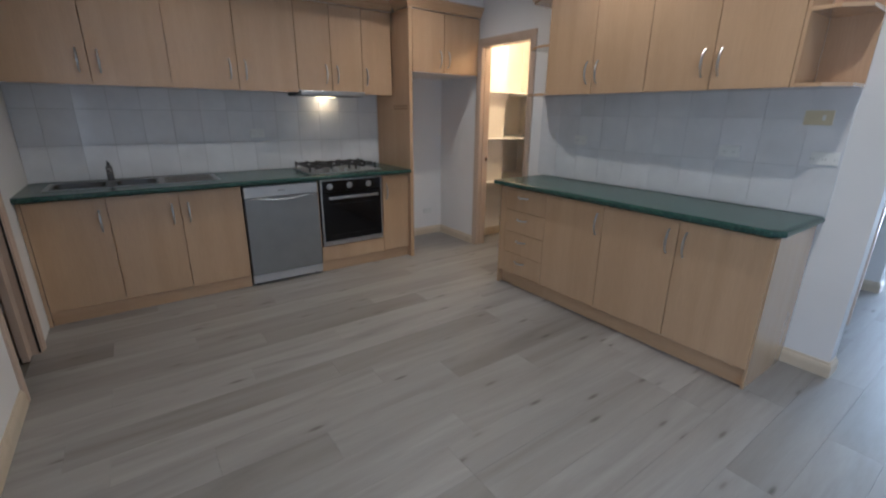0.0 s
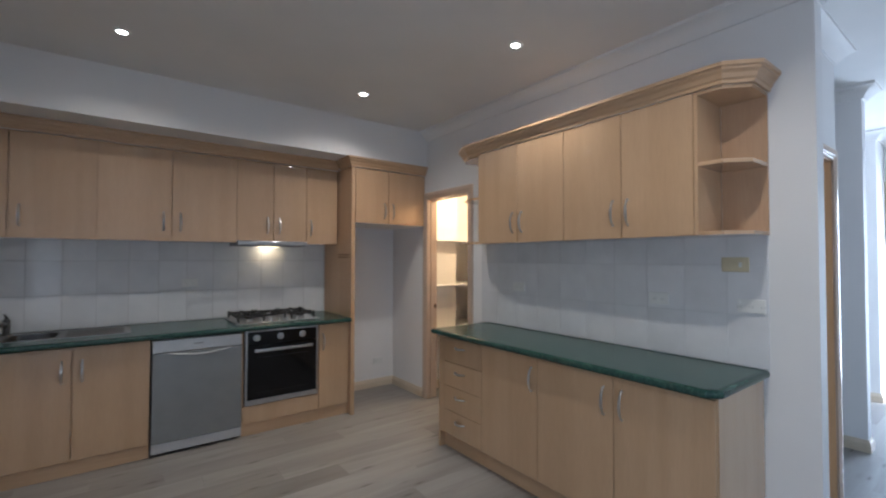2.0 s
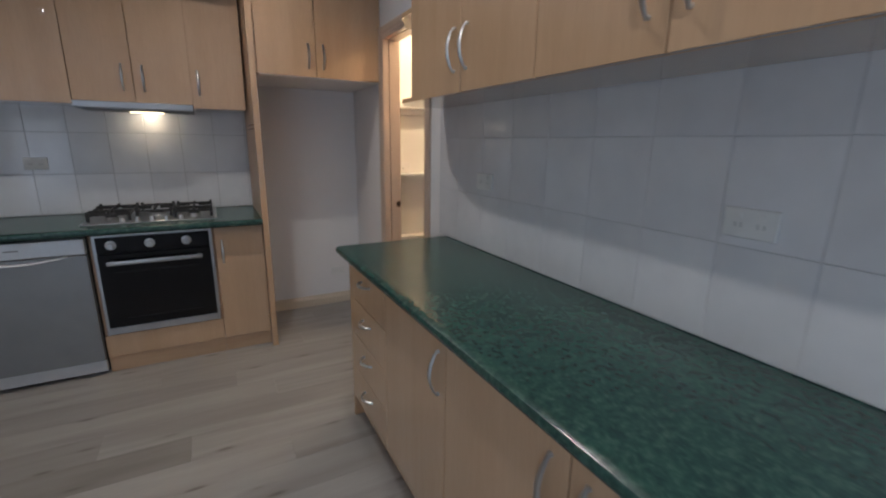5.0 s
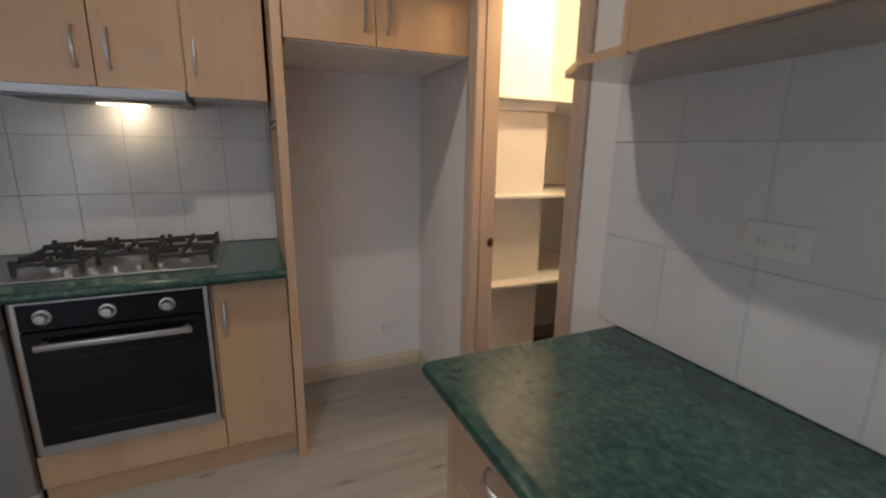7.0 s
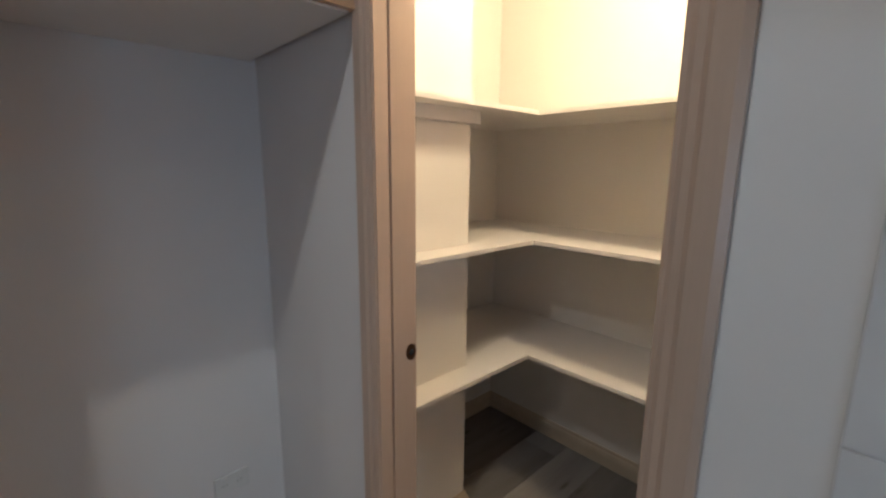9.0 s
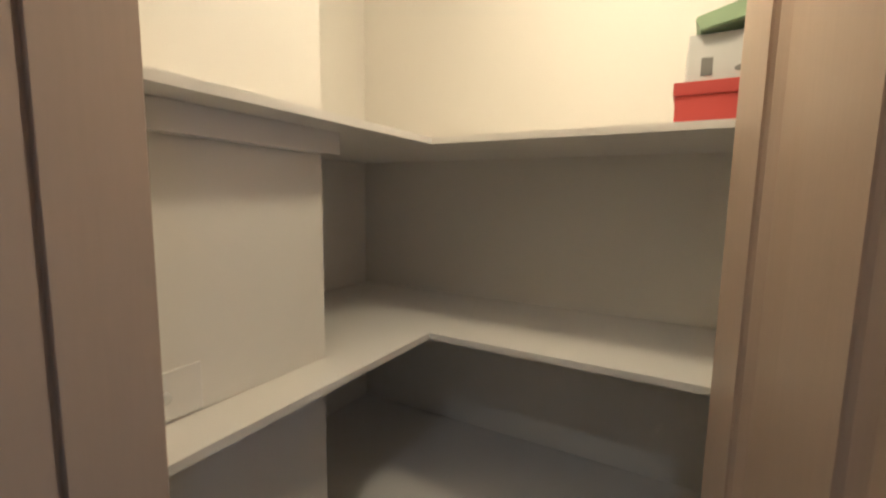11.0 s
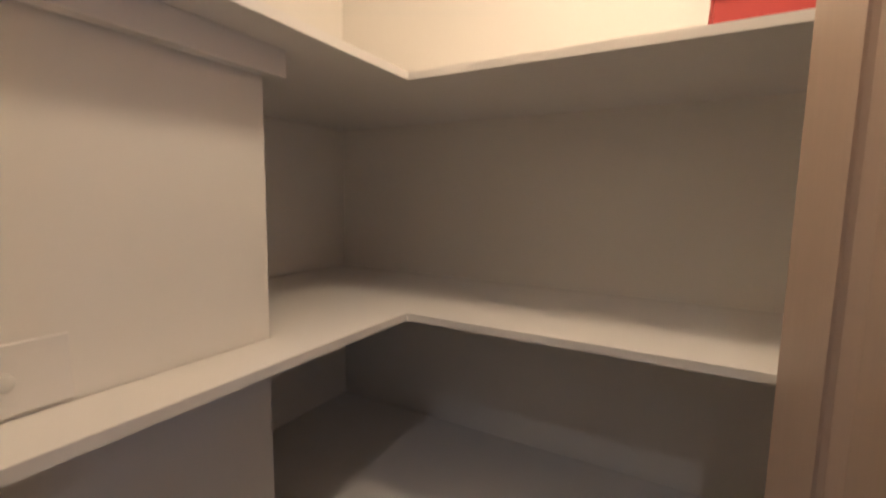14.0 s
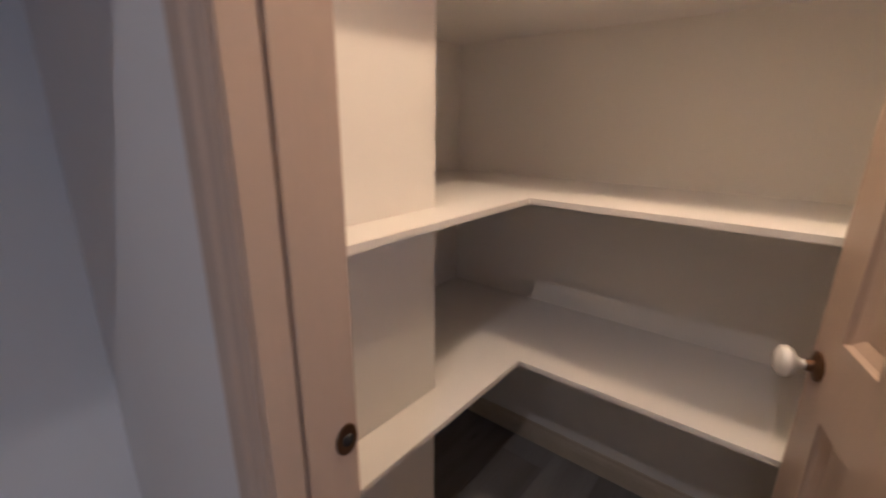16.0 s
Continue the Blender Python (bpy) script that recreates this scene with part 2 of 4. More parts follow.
# mesh helpers
def box(bm, x0, y0, z0, x1, y1, z1, bevel=0.0):
    v = [bm.verts.new((x, y, z)) for z in (z0, z1) for y in (y0, y1) for x in (x0, x1)]
    f = [bm.faces.new([v[i] for i in q]) for q in ((0, 2, 3, 1), (4, 5, 7, 6), (0, 1, 5, 4), (2, 6, 7, 3), (0, 4, 6, 2), (1, 3, 7, 5))]
    if bevel:
        e = list({e for q in f for e in q.edges})
        bmesh.ops.bevel(bm, geom=e, offset=bevel, segments=2, affect="EDGES", profile=0.5)
    return bm


def boxes(*rows, bevel=0.0):
    bm = bmesh.new()
    for r in rows:
        box(bm, *r, bevel=bevel)
    return bm


def sweep(bm, pts, prof, up):
    """Sweeps a closed profile of (side, up) offsets along a bent line, with mitred corners."""
    up = Vector(up)
    pts = [Vector(p) for p in pts]
    rings = []
    for i, p in enumerate(pts):
        ds = []
        if i:
            ds.append((p - pts[i - 1]).normalized())
        if i < len(pts) - 1:
            ds.append((pts[i + 1] - p).normalized())
        ss = [d.cross(up) for d in ds]
        s = ss[0] if len(ss) == 1 else (ss[0] + ss[1]) / (1 + ss[0].dot(ss[1]))
        rings.append([bm.verts.new(p + s * a + up * b) for a, b in prof])
    k = len(prof)
    for a, b in zip(rings, rings[1:]):
        for j in range(k):
            bm.faces.new((a[j], a[(j + 1) % k], b[(j + 1) % k], b[j]))
    bm.faces.new(rings[0])
    bm.faces.new(rings[-1][::-1])
    bmesh.ops.recalc_face_normals(bm, faces=bm.faces)
    return bm


def tube(bm, pts, r, seg=8):
    """A round bar along a line of points."""
    pts = [Vector(p) for p in pts]
    rings = []
    for i, p in enumerate(pts):
        d = (pts[min(i + 1, len(pts) - 1)] - pts[max(i - 1, 0)]).normalized()
        a = d.orthogonal().normalized() if abs(d.z) > 0.99 else d.cross(Vector((0, 0, 1))).normalized()
        b = d.cross(a)
        rr = r[i] if isinstance(r, (list, tuple)) else r
        rings.append([bm.verts.new(p + (a * math.cos(t) + b * math.sin(t)) * rr) for t in [2 * math.pi * j / seg for j in range(seg)]])
    for a, b in zip(rings, rings[1:]):
        best = min(range(seg), key=lambda s: sum((a[j].co - b[(j + s) % seg].co).length for j in range(seg)))
        for j in range(seg):
            bm.faces.new((a[j], a[(j + 1) % seg], b[(j + 1 + best) % seg], b[(j + best) % seg]))
    bm.faces.new(rings[0])
    bm.faces.new(rings[-1])
    bmesh.ops.recalc_face_normals(bm, faces=bm.faces)
    return bm


def lathe(bm, centre, axis, prof, seg=20):
    """Turns (radius, height) pairs round an axis through centre."""
    q = Vector((0, 0, 1)).rotation_difference(Vector(axis))
    rings = []
    for r, h in prof:
        rings.append([bm.verts.new(Vector(centre) + q @ Vector((r * math.cos(t), r * math.sin(t), h))) for t in [2 * math.pi * j / seg for j in range(seg)]])
    for a, b in zip(rings, rings[1:]):
        for j in range(seg):
            bm.faces.new((a[j], a[(j + 1) % seg], b[(j + 1) % seg], b[j]))
    bm.faces.new(rings[0])
    bm.faces.new(rings[-1])
    bmesh.ops.recalc_face_normals(bm, faces=bm.faces)
    return bm


def finish(bm, name, mat, smooth=False):
    me = bpy.data.meshes.new(name)
    bm.to_mesh(me)
    bm.free()
    me.materials.append(mat)
    if smooth:
        me.shade_smooth()
        me.set_sharp_from_angle(angle=radians(35))
    return me


def thing(name, at, label, category, group="", kind=""):
    ob = new(name)
    ob.location = at
    return tagged(ob, label, category, group, kind)


def base_of(ob):
    while ob.parent:
        ob = ob.parent
    return ob.location


def part(name, bm, mat, parent, label="", smooth=False, local=False):
    """One mesh under a thing or a part; the bmesh is in world places unless local."""
    if name in ("body", "top", "rim"):
        bmesh.ops.remove_doubles(bm, verts=bm.verts, dist=0.0005)
    if not local:
        bmesh.ops.translate(bm, verts=bm.verts, vec=-base_of(parent))
    ob = new(name, finish(bm, name, mat, smooth))
    ob.parent = parent
    return tagged(ob, label)


def struct(name, bm, mat, label, category, smooth=False):
    return tagged(new(name, finish(bm, name, mat, smooth)), label, category, kind="structure")


# ---- the shell ----
floor = struct("floor", boxes((LX - 0.1, SY, -0.06, FX, PN + 0.2, -0.008)), SUBFLOOR, "grey oak laminate plank floor with dark knots", "floor")
ceiling = struct("ceiling", boxes((LX - 0.1, SY - 0.1, CZ, FX + 0.1, WY + 0.1, CZ + 0.1)), CEIL, "plain white plaster ceiling with recessed lights", "ceiling")
struct("wall_north", boxes((LX - 0.1, WY, 0, WX, WY + 0.1, CZ)), WALL, "white painted wall with grey-white tile splashback", "wall")
wall_n = bpy.data.objects["wall_north"]
wall_e = struct("wall_east", boxes((WX, 1.24, 0, WX + 0.11, DY0 - 0.02, CZ), (WX, DY1 + 0.02, 0, WX + 0.11, WY + 0.13, CZ), (WX, DY0 - 0.02, DZ + 0.02, WX + 0.11, DY1 + 0.02, CZ)),
                WALL, "white painted wall with tile splashback and pantry doorway", "wall")
WD0, WD1 = 3.56, 4.10
# the window opening is assumed, unseen, and holds an added fill lamp
struct("wall_west", boxes((LX - 0.1, SY, 0, LX, -3.4, CZ), (LX - 0.1, -0.3, 0, LX, WD0, CZ), (LX - 0.1, -3.4, 0, LX, -0.3, 0.35), (LX - 0.1, -3.4, 1.75, LX, -0.3, CZ), (LX - 0.1, WD1, 0, LX, WY, CZ), (LX - 0.1, WD0, 2.06, LX, WD1, CZ)), WALL, "white painted wall with an assumed window opening and a narrow doorway", "wall")
W2 = (5.5, 7.1, 0.75, 2.25)
# unseen wall; its opening is only there for the hall fill lamp
struct("wall_south", boxes((LX - 0.1, SY - 0.1, 0, W2[0], SY, CZ), (W2[1], SY - 0.1, 0, FX + 0.1, SY, CZ), (W2[0], SY - 0.1, 0, W2[1], SY, W2[2]), (W2[0], SY - 0.1, W2[3], W2[1], SY, CZ)), WALL, "white painted wall with an assumed window opening", "wall")
FD0, FD1 = 0.58, 1.50
struct("wall_front", boxes((FX, SY, 0, FX + 0.1, FD0, CZ), (FX, FD1 + 0.05, 0, FX + 0.1, 3.6, CZ), (FX, FD0, 2.29, FX + 0.1, FD1 + 0.05, CZ)), WALL, "white painted front wall with the entrance opening", "wall")
HY = 1.37
struct("wall_hall", boxes((WX + 0.11, HY, 0, 3.50, HY + 0.11, CZ), (4.27, HY, 0, 4.36, HY + 0.11, CZ), (3.50, HY, 2.07, 4.27, HY + 0.11, CZ),
                          (4.26, HY + 0.11, 0, 4.36, 2.6, CZ), (3.44, 2.6, 0, 5.28, 2.7, CZ)), WALL, "white painted hall wall with a doorway", "wall")
struct("wall_pier", boxes((5.28, 1.39, 0, 5.39, 3.6, CZ)), WALL, "white painted wall nib in the hall", "wall")
# the opening at y 3.5 is assumed as well, for the entry fill lamp
struct("wall_entry", boxes((6.95, 1.548, 0, FX, 3.6, CZ), (5.39, 3.5, 0, 5.6, 3.6, CZ), (6.7, 3.5, 0, 6.95, 3.6, CZ), (5.6, 3.5, 0, 6.7, 3.6, 0.8), (5.6, 3.5, 2.2, 6.7, 3.6, CZ)), WALL, "white painted wall beside the entrance", "wall")
# dropped bulkhead over the north run
struct("bulkhead", boxes((LX, 4.40, 2.405, WX, WY, CZ)), WALL, "white plaster bulkhead above the wall cabinets", "bulkhead")

# pantry shell
struct("pantry_wall_back", boxes((PB, PS, 0, PB + 0.1, PN + 0.1, CZ)), PWALL, "cream-white painted back wall of the pantry", "wall")
struct("pantry_wall_north", boxes((WX + 0.11, 4.64, 0, 3.915, PN + 0.1, CZ), (3.915, PN, 0, PB, PN + 0.1, CZ)), PWALL, "cream-white painted pantry wall with a stepped pier", "wall")
struct("pantry_wall_south", boxes((WX + 0.11, PS - 0.1, 0, PB + 0.1, PS, CZ)), PWALL, "cream-white painted pantry side wall", "wall")
struct("pantry_ceiling", boxes((WX + 0.11, PS, PZ, PB, PN, PZ + 0.05)), CEIL, "white plaster pantry ceiling", "ceiling")

# coved plaster cornice
COVE = [(0, 0), (0, -0.095), (0.014, -0.095), (0.018, -0.08), (0.04, -0.05), (0.075, -0.022), (0.09, -0.018), (0.09, 0)]
cov = bmesh.new()
sweep(cov, [(WX, 4.40, CZ), (WX, 1.24, CZ), (WX + 0.11, 1.24, CZ), (WX + 0.11, HY, CZ), (4.36, HY, CZ), (4.36, 2.6, CZ)], COVE, (0, 0, 1))
sweep(cov, [(5.28, 2.6, CZ), (5.28, 1.39, CZ), (5.39, 1.39, CZ), (5.39, 3.5, CZ)], COVE, (0, 0, 1))
sweep(cov, [(6.95, 3.5, CZ), (6.95, 1.548, CZ), (FX, 1.548, CZ)], COVE, (0, 0, 1))
struct("trim_cornice", cov, CEIL, "white coved plaster cornice", "cornice", True)
pc = bmesh.new()
sweep(pc, [(3.915, 4.64, PZ), (WX + 0.11, 4.64, PZ)][::-1], [(0, 0), (0, -0.075), (0.008, -0.07), (0.03, -0.045), (0.058, -0.02), (0.075, -0.012), (0.08, 0)], (0, 0, 1))
sweep(pc, [(3.915, 4.64, PZ), (3.915, PN, PZ), (PB, PN, PZ), (PB, PS, PZ)], [(0, 0), (0, -0.075), (0.008, -0.07), (0.03, -0.045), (0.058, -0.02), (0.075, -0.012), (0.08, 0)], (0, 0, 1))
struct("trim_pantry_cornice", pc, PWALL, "white plaster pantry cornice", "cornice", True)

# skirtings
SKIRT = [(0, 0), (0.018, 0), (0.018, 0.055), (0.014, 0.07), (0.008, 0.078), (0.006, 0.09), (0, 0.09)]
sk = bmesh.new()
sweep(sk, [(2.53, WY, 0), (WX, WY, 0), (WX, 4.46, 0)], SKIRT, (0, 0, 1))
sweep(sk, [(WX, 1.47, 0), (WX, 1.24, 0), (WX + 0.11, 1.24, 0), (WX + 0.11, HY, 0)], SKIRT, (0, 0, 1))
sweep(sk, [(LX, SY, 0), (LX, WD0 - 0.075, 0)], SKIRT, (0, 0, 1))
sweep(sk, [(4.36, HY + 0.11, 0), (4.36, 2.6, 0), (5.28, 2.6, 0), (5.28, 1.39, 0), (5.39, 1.39, 0), (5.39, 3.5, 0), (6.95, 3.5, 0), (6.95, 1.548, 0), (FX, 1.548, 0)], SKIRT, (0, 0, 1))
struct("baseboard", sk, PINE_L, "cream-stained pine skirting board", "skirting")
sk = bmesh.new()
sweep(sk, [(WX + 0.11, 4.64, 0), (3.915, 4.64, 0), (3.915, PN, 0), (PB, PN, 0), (PB, PS, 0)], SKIRT, (0, 0, 1))
struct("baseboard_pantry", sk, PINE_L, "cream-stained pine skirting board in the pantry", "skirting")

# door trim
ARCH = [(0, 0), (0.068, 0), (0.068, 0.012), (0.058, 0.018), (0.03, 0.018), (0.022, 0.013), (0.012, 0.013), (0.004, 0.009), (0, 0.009)]


def architrave(name, pts, up, label):
    bm = bmesh.new()
    sweep(bm, pts, ARCH, up)
    return struct(name, bm, PINE, label, "door trim")


architrave("trim_pantry_door", [(WX, DY0 - 0.005, 0), (WX, DY0 - 0.005, DZ + 0.005), (WX, DY1 + 0.005, DZ + 0.005), (WX, DY1 + 0.005, 0)], (-1, 0, 0), "pine architrave round the pantry doorway")
architrave("trim_hall_door", [(3.495, HY, 0), (3.495, HY, 2.055), (4.255, HY, 2.055), (4.255, HY, 0)][::-1], (0, -1, 0), "pine architrave round the hall doorway")
architrave("trim_laundry_door", [(LX, WD0, 0), (LX, WD0, 2.06), (LX, WD1, 2.06), (LX, WD1, 0)][::-1], (1, 0, 0), "pine architrave round the side doorway")
# jamb linings
lin = []
for xa, xb, dp in ((WX - 0.004, WX + 0.034, 0.0), (WX + 0.034, WX + 0.041, 0.011), (WX + 0.041, WX + 0.116, 0.0)):
    lin += [(xa, DY1 + dp, 0, xb, DY1 + 0.02, DZ + 0.02), (xa, DY0 - 0.02, 0, xb, DY0 - dp, DZ + 0.02), (xa, DY0 - dp, DZ + dp, xb, DY1 + dp, DZ + 0.02)]
jb = boxes(*lin)
bmesh.ops.remove_doubles(jb, verts=jb.verts, dist=0.0002)
struct("door_jamb_pantry", jb, PINE, "pine door lining with a sealing groove", "door frame")
struct("door_jamb_hall", boxes((3.495, HY + 0.002, 0, 3.52, HY + 0.112, 2.07), (4.25, HY + 0.002, 0, 4.275, HY + 0.112, 2.07), (3.52, HY + 0.002, 2.05, 4.25, HY + 0.112, 2.07),
                               (4.238, HY + 0.05, 0, 4.25, HY + 0.08, 2.05)), WARM_LIT_PINE, "pine door lining with warm light painted into its orange colour", "door frame")
strike = thing("strike_plate", (WX + 0.103, DY1 - 0.001, 0.952), "small dark brass strike plate on the door lining", "door hardware")
sb = bmesh.new()
lathe(sb, (WX + 0.098, DY1 - 0.0005, 0.952), (0, -1, 0), [(0.017, 0), (0.017, 0.0018), (0.015, 0.0026), (0.0, 0.0026)], 24)
for v in sb.verts:
    v.co.z = 0.952 + (v.co.z - 0.952) * 1.35
part("plate", sb, BRASS, strike)
sb = bmesh.new()
lathe(sb, (WX + 0.098, DY1 - 0.0035, 0.952), (0, 1, 0), [(0.002, -0.004), (0.008, -0.002), (0.010, 0.0025)], 14)
part("latch_cup", sb, GAP_BLACK, strike)

# ---- kitchen: north run ----
FY = 4.47   # door faces of the base units
UY = 4.73   # door faces of the wall units
HX = 2.77   # door faces of the hutch base
HUX = 3.03  # door faces of the hutch wall unit


def bow_handle(parent, at, normal, length=0.15, along=(0, 0, 1), label=""):
    """A flat chrome bow handle standing off a door face."""
    bm = bmesh.new()
    n, a, c = Vector(normal), Vector(along), Vector(at)
    side = n.cross(a)
    k = 11
    rows = []
    for i in range(k):
        u = i / (k - 1)
        d = 0.004 + 0.028 * math.sin(math.pi * u) ** 0.8
        w = 0.0045 + 0.003 * math.sin(math.pi * u)
        mid = c + a * (u - 0.5) * length + n * d
        rows.append([bm.verts.new(mid + side * s * w + n * h * 0.004) for s, h in ((-1, -0.6), (-0.6, 0.8), (0.6, 0.8), (1, -0.6))])
    for p, q in zip(rows, rows[1:]):
        for j in range(4):
            bm.faces.new((p[j], p[(j + 1) % 4], q[(j + 1) % 4], q[j]))
    bm.faces.new(rows[0])
    bm.faces.new(rows[-1])
    for e in (-0.5, 0.5):
        p = c + a * e * length * 0.94
        lathe(bm, p, normal, [(0.006, 0.0), (0.0055, 0.004), (0.004, 0.008)], 8)
    bmesh.ops.recalc_face_normals(bm, faces=bm.faces)
    return part("handle", bm, CHROME, parent, label or "chrome bow handle", True)


def door_y(parent, x0, x1, z0, z1, y, handle=None, hz=0.0, mat=None, t=0.018):
    d = part("door", boxes((x0 + 0.0023, y, z0, x1 - 0.0023, y + t, z1), bevel=0.0016), mat or BEECH, parent)
    if handle is not None:
        bow_handle(d, (handle, y, hz), (0, -1, 0))
    return d


def door_x(parent, y0, y1, z0, z1, x, handle=None, hz=0.0, t=0.018):
    d = part("door", boxes((x, y0 + 0.0023, z0, x + t, y1 - 0.0023, z1), bevel=0.0016), BEECH, parent)
    if handle is not None:
        bow_handle(d, (x, handle, hz), (-1, 0, 0))
    return d


def base_unit(x0, x1, doors, label):
    c = thing("base_cabinet", ((x0 + x1) / 2, 4.78, 0), label, "cabinet", "base cabinets under the green worktop")
    part("body", boxes((x0, FY + 0.02, 0.10, x0 + 0.016, WY - 0.012, 0.855), (x1 - 0.016, FY + 0.02, 0.10, x1, WY - 0.012, 0.855), (x0 + 0.016, FY + 0.02, 0.10, x1 - 0.016, WY - 0.012, 0.116),
                       (x0 + 0.016, WY - 0.02, 0.116, x1 - 0.016, WY - 0.012, 0.855)), BEECH_IN, c)
    part("kickboard", boxes((x0, FY + 0.025, 0.001, x1, FY + 0.041, 0.098)), BEECH_X, c)
    for d0, d1, h in doors:
        door_y(c, d0, d1, 0.105, 0.852, FY, h, 0.695)
    return c


base_unit(-0.335, 0.092, [(-0.335, 0.092, 0.045)], "pale beech laminate cabinet with a single door")
base_unit(0.092, 0.952, [(0.092, 0.522, 0.47), (0.522, 0.952, 0.575)], "pale beech laminate cabinet with a pair of doors")
base_unit(2.207, 2.493, [(2.207, 2.493, 2.245)], "narrow pale beech cabinet beside the oven")
filler = thing("filler_strip", (-0.348, 4.6, 0), "pale beech filler strip against the wall", "cabinet")
part("strip", boxes((LX + 0.002, FY + 0.004, 0.001, -0.337, FY + 0.03, 0.855)), BEECH, filler)

# oven housing and oven
ovc = thing("oven_cabinet", (1.895, 4.78, 0), "pale beech oven housing under the worktop", "cabinet")
part("body", boxes((1.572, FY + 0.02, 0.10, 1.584, WY - 0.012, 0.855), (2.195, FY + 0.02, 0.10, 2.206, WY - 0.012, 0.855), (1.584, FY + 0.03, 0.10, 2.195, WY - 0.012, 0.116)), BEECH_IN, ovc)
part("front_panel", boxes((1.574, FY, 0.105, 2.205, FY + 0.018, 0.243), bevel=0.0016), BEECH, ovc)
part("kickboard", boxes((1.572, FY + 0.025, 0.001, 2.206, FY + 0.041, 0.098)), BEECH_X, ovc)
oven = thing("oven", (1.895, 4.7, 0.247), "black glass built-in oven with steel trim", "oven")
OX0, OX1 = 1.592, 2.192
part("body", boxes((OX0 + 0.01, FY + 0.012, 0.247, OX1 - 0.01, 5.0, 0.845)), IRON, oven)
part("steel_frame", boxes((OX0, FY - 0.008, 0.247, OX0 + 0.014, FY + 0.012, 0.852), (OX1 - 0.014, FY - 0.008, 0.247, OX1, FY + 0.012, 0.852), (OX0 + 0.014, FY - 0.008, 0.842, OX1 - 0.014, FY + 0.012, 0.852)), STEEL, oven, "brushed steel edge trim")
part("control_panel", boxes((OX0 + 0.015, FY - 0.012, 0.745, OX1 - 0.015, FY + 0.012, 0.841), bevel=0.002), GLASS_BLACK, oven, "black glass control panel")
od = part("door", boxes((OX0 + 0.015, FY - 0.016, 0.294, OX1 - 0.015, FY + 0.012, 0.739), bevel=0.002), GLASS_BLACK, oven, "black glass oven door")
hb = bmesh.new()
box(hb, OX0 + 0.06, FY - 0.062, 0.683, OX1 - 0.06, FY - 0.050, 0.707, 0.004)
box(hb, OX0 + 0.07, FY - 0.052, 0.688, OX0 + 0.09, FY - 0.0155, 0.702)
box(hb, OX1 - 0.09, FY - 0.052, 0.688, OX1 - 0.07, FY - 0.0155, 0.702)
part("handle", hb, STEEL, od, "flat brushed steel bar handle", True)
for wz in (0.345, 0.63):
    part("window_line", boxes((OX0 + 0.09, FY - 0.0172, wz, OX1 - 0.09, FY - 0.0160, wz + 0.003)), IRON, od)
part("bottom_trim", boxes((OX0 + 0.015, FY - 0.014, 0.25, OX1 - 0.015, FY + 0.012, 0.290), bevel=0.002), STEEL, oven, "brushed steel bottom trim")
for kx in (1.677, 1.866, 2.054):
    kb = bmesh.new()
    lathe(kb, (kx, FY - 0.012, 0.793), (0, -1, 0), [(0.027, 0), (0.027, 0.004), (0.020, 0.006), (0.018, 0.024), (0.015, 0.027), (0.0, 0.027)], 24)
    part("knob", kb, CHROME, oven, "round chrome knob", True)

# dishwasher
DX0, DX1 = 0.960, 1.566
dw = thing("dishwasher", (1.263, 4.76, 0), "silver-grey freestanding dishwasher between the cabinets", "dishwasher")
part("body", boxes((DX0, FY + 0.02, 0.02, DX1, WY - 0.03, 0.848)), GAP_BLACK, dw)
dd = part("door", boxes((DX0 + 0.003, FY - 0.02, 0.098, DX1 - 0.003, FY + 0.02, 0.752), bevel=0.004), SILVER, dw, "silver-grey painted door")
cp = part("control_panel", boxes((DX0 + 0.003, FY - 0.024, 0.756, DX1 - 0.003, FY + 0.02, 0.846), bevel=0.006), SILVER_L, dw, "pale silver control strip")
# curved grip under the strip
gb = bmesh.new()
sweep(gb, [(DX0 + 0.10 + 0.042 * i, FY - 0.021, 0.752 - 0.026 * math.sin(math.pi * i / 10)) for i in range(11)], [(-0.004, 0), (0.004, 0), (0.004, 0.01), (-0.004, 0.004)], (0, -1, 0))
part("grip", gb, SILVER_L, dd, "curved pull lip")
part("badge", boxes((1.225, FY - 0.0255, 0.800, 1.285, FY - 0.024, 0.808)), GREY_INK, cp)
part("plinth", boxes((DX0 + 0.003, FY - 0.006, 0.025, DX1 - 0.003, FY + 0.02, 0.094), bevel=0.003), SILVER_L, dw, "pale silver plinth")
for fx in (DX0 + 0.05, DX1 - 0.05):
    fb = bmesh.new()
    lathe(fb, (fx, FY + 0.06, 0.0), (0, 0, 1), [(0.02, 0), (0.02, 0.008), (0.008, 0.01), (0.008, 0.022)], 12)
    part("foot", fb, IRON, dw)

# worktops with rolled fronts
ROLL = [(0.0, 0.0), (0.0, -0.038), (0.018, -0.038), (0.027, -0.034), (0.033, -0.025), (0.034, -0.014), (0.030, -0.005), (0.020, 0.0)]
WF = 4.435
wt = bmesh.new()
SX0, SX1, SY0, SY1 = -0.235, 0.84, 4.60, 5.00
box(wt, LX + 0.002, WF, 0.862, SX0 + 0.02, WY - 0.002, 0.90)
box(wt, SX1 - 0.02, WF, 0.862, 2.492, WY - 0.002, 0.90)
box(wt, SX0 + 0.02, WF, 0.862, SX1 - 0.02, SY0 + 0.02, 0.90)
box(wt, SX0 + 0.02, SY1 - 0.02, 0.862, SX1 - 0.02, WY - 0.002, 0.90)
worktop = thing("worktop", (1.05, 4.75, 0.862), "dark green marbled laminate worktop with rolled edge", "worktop")
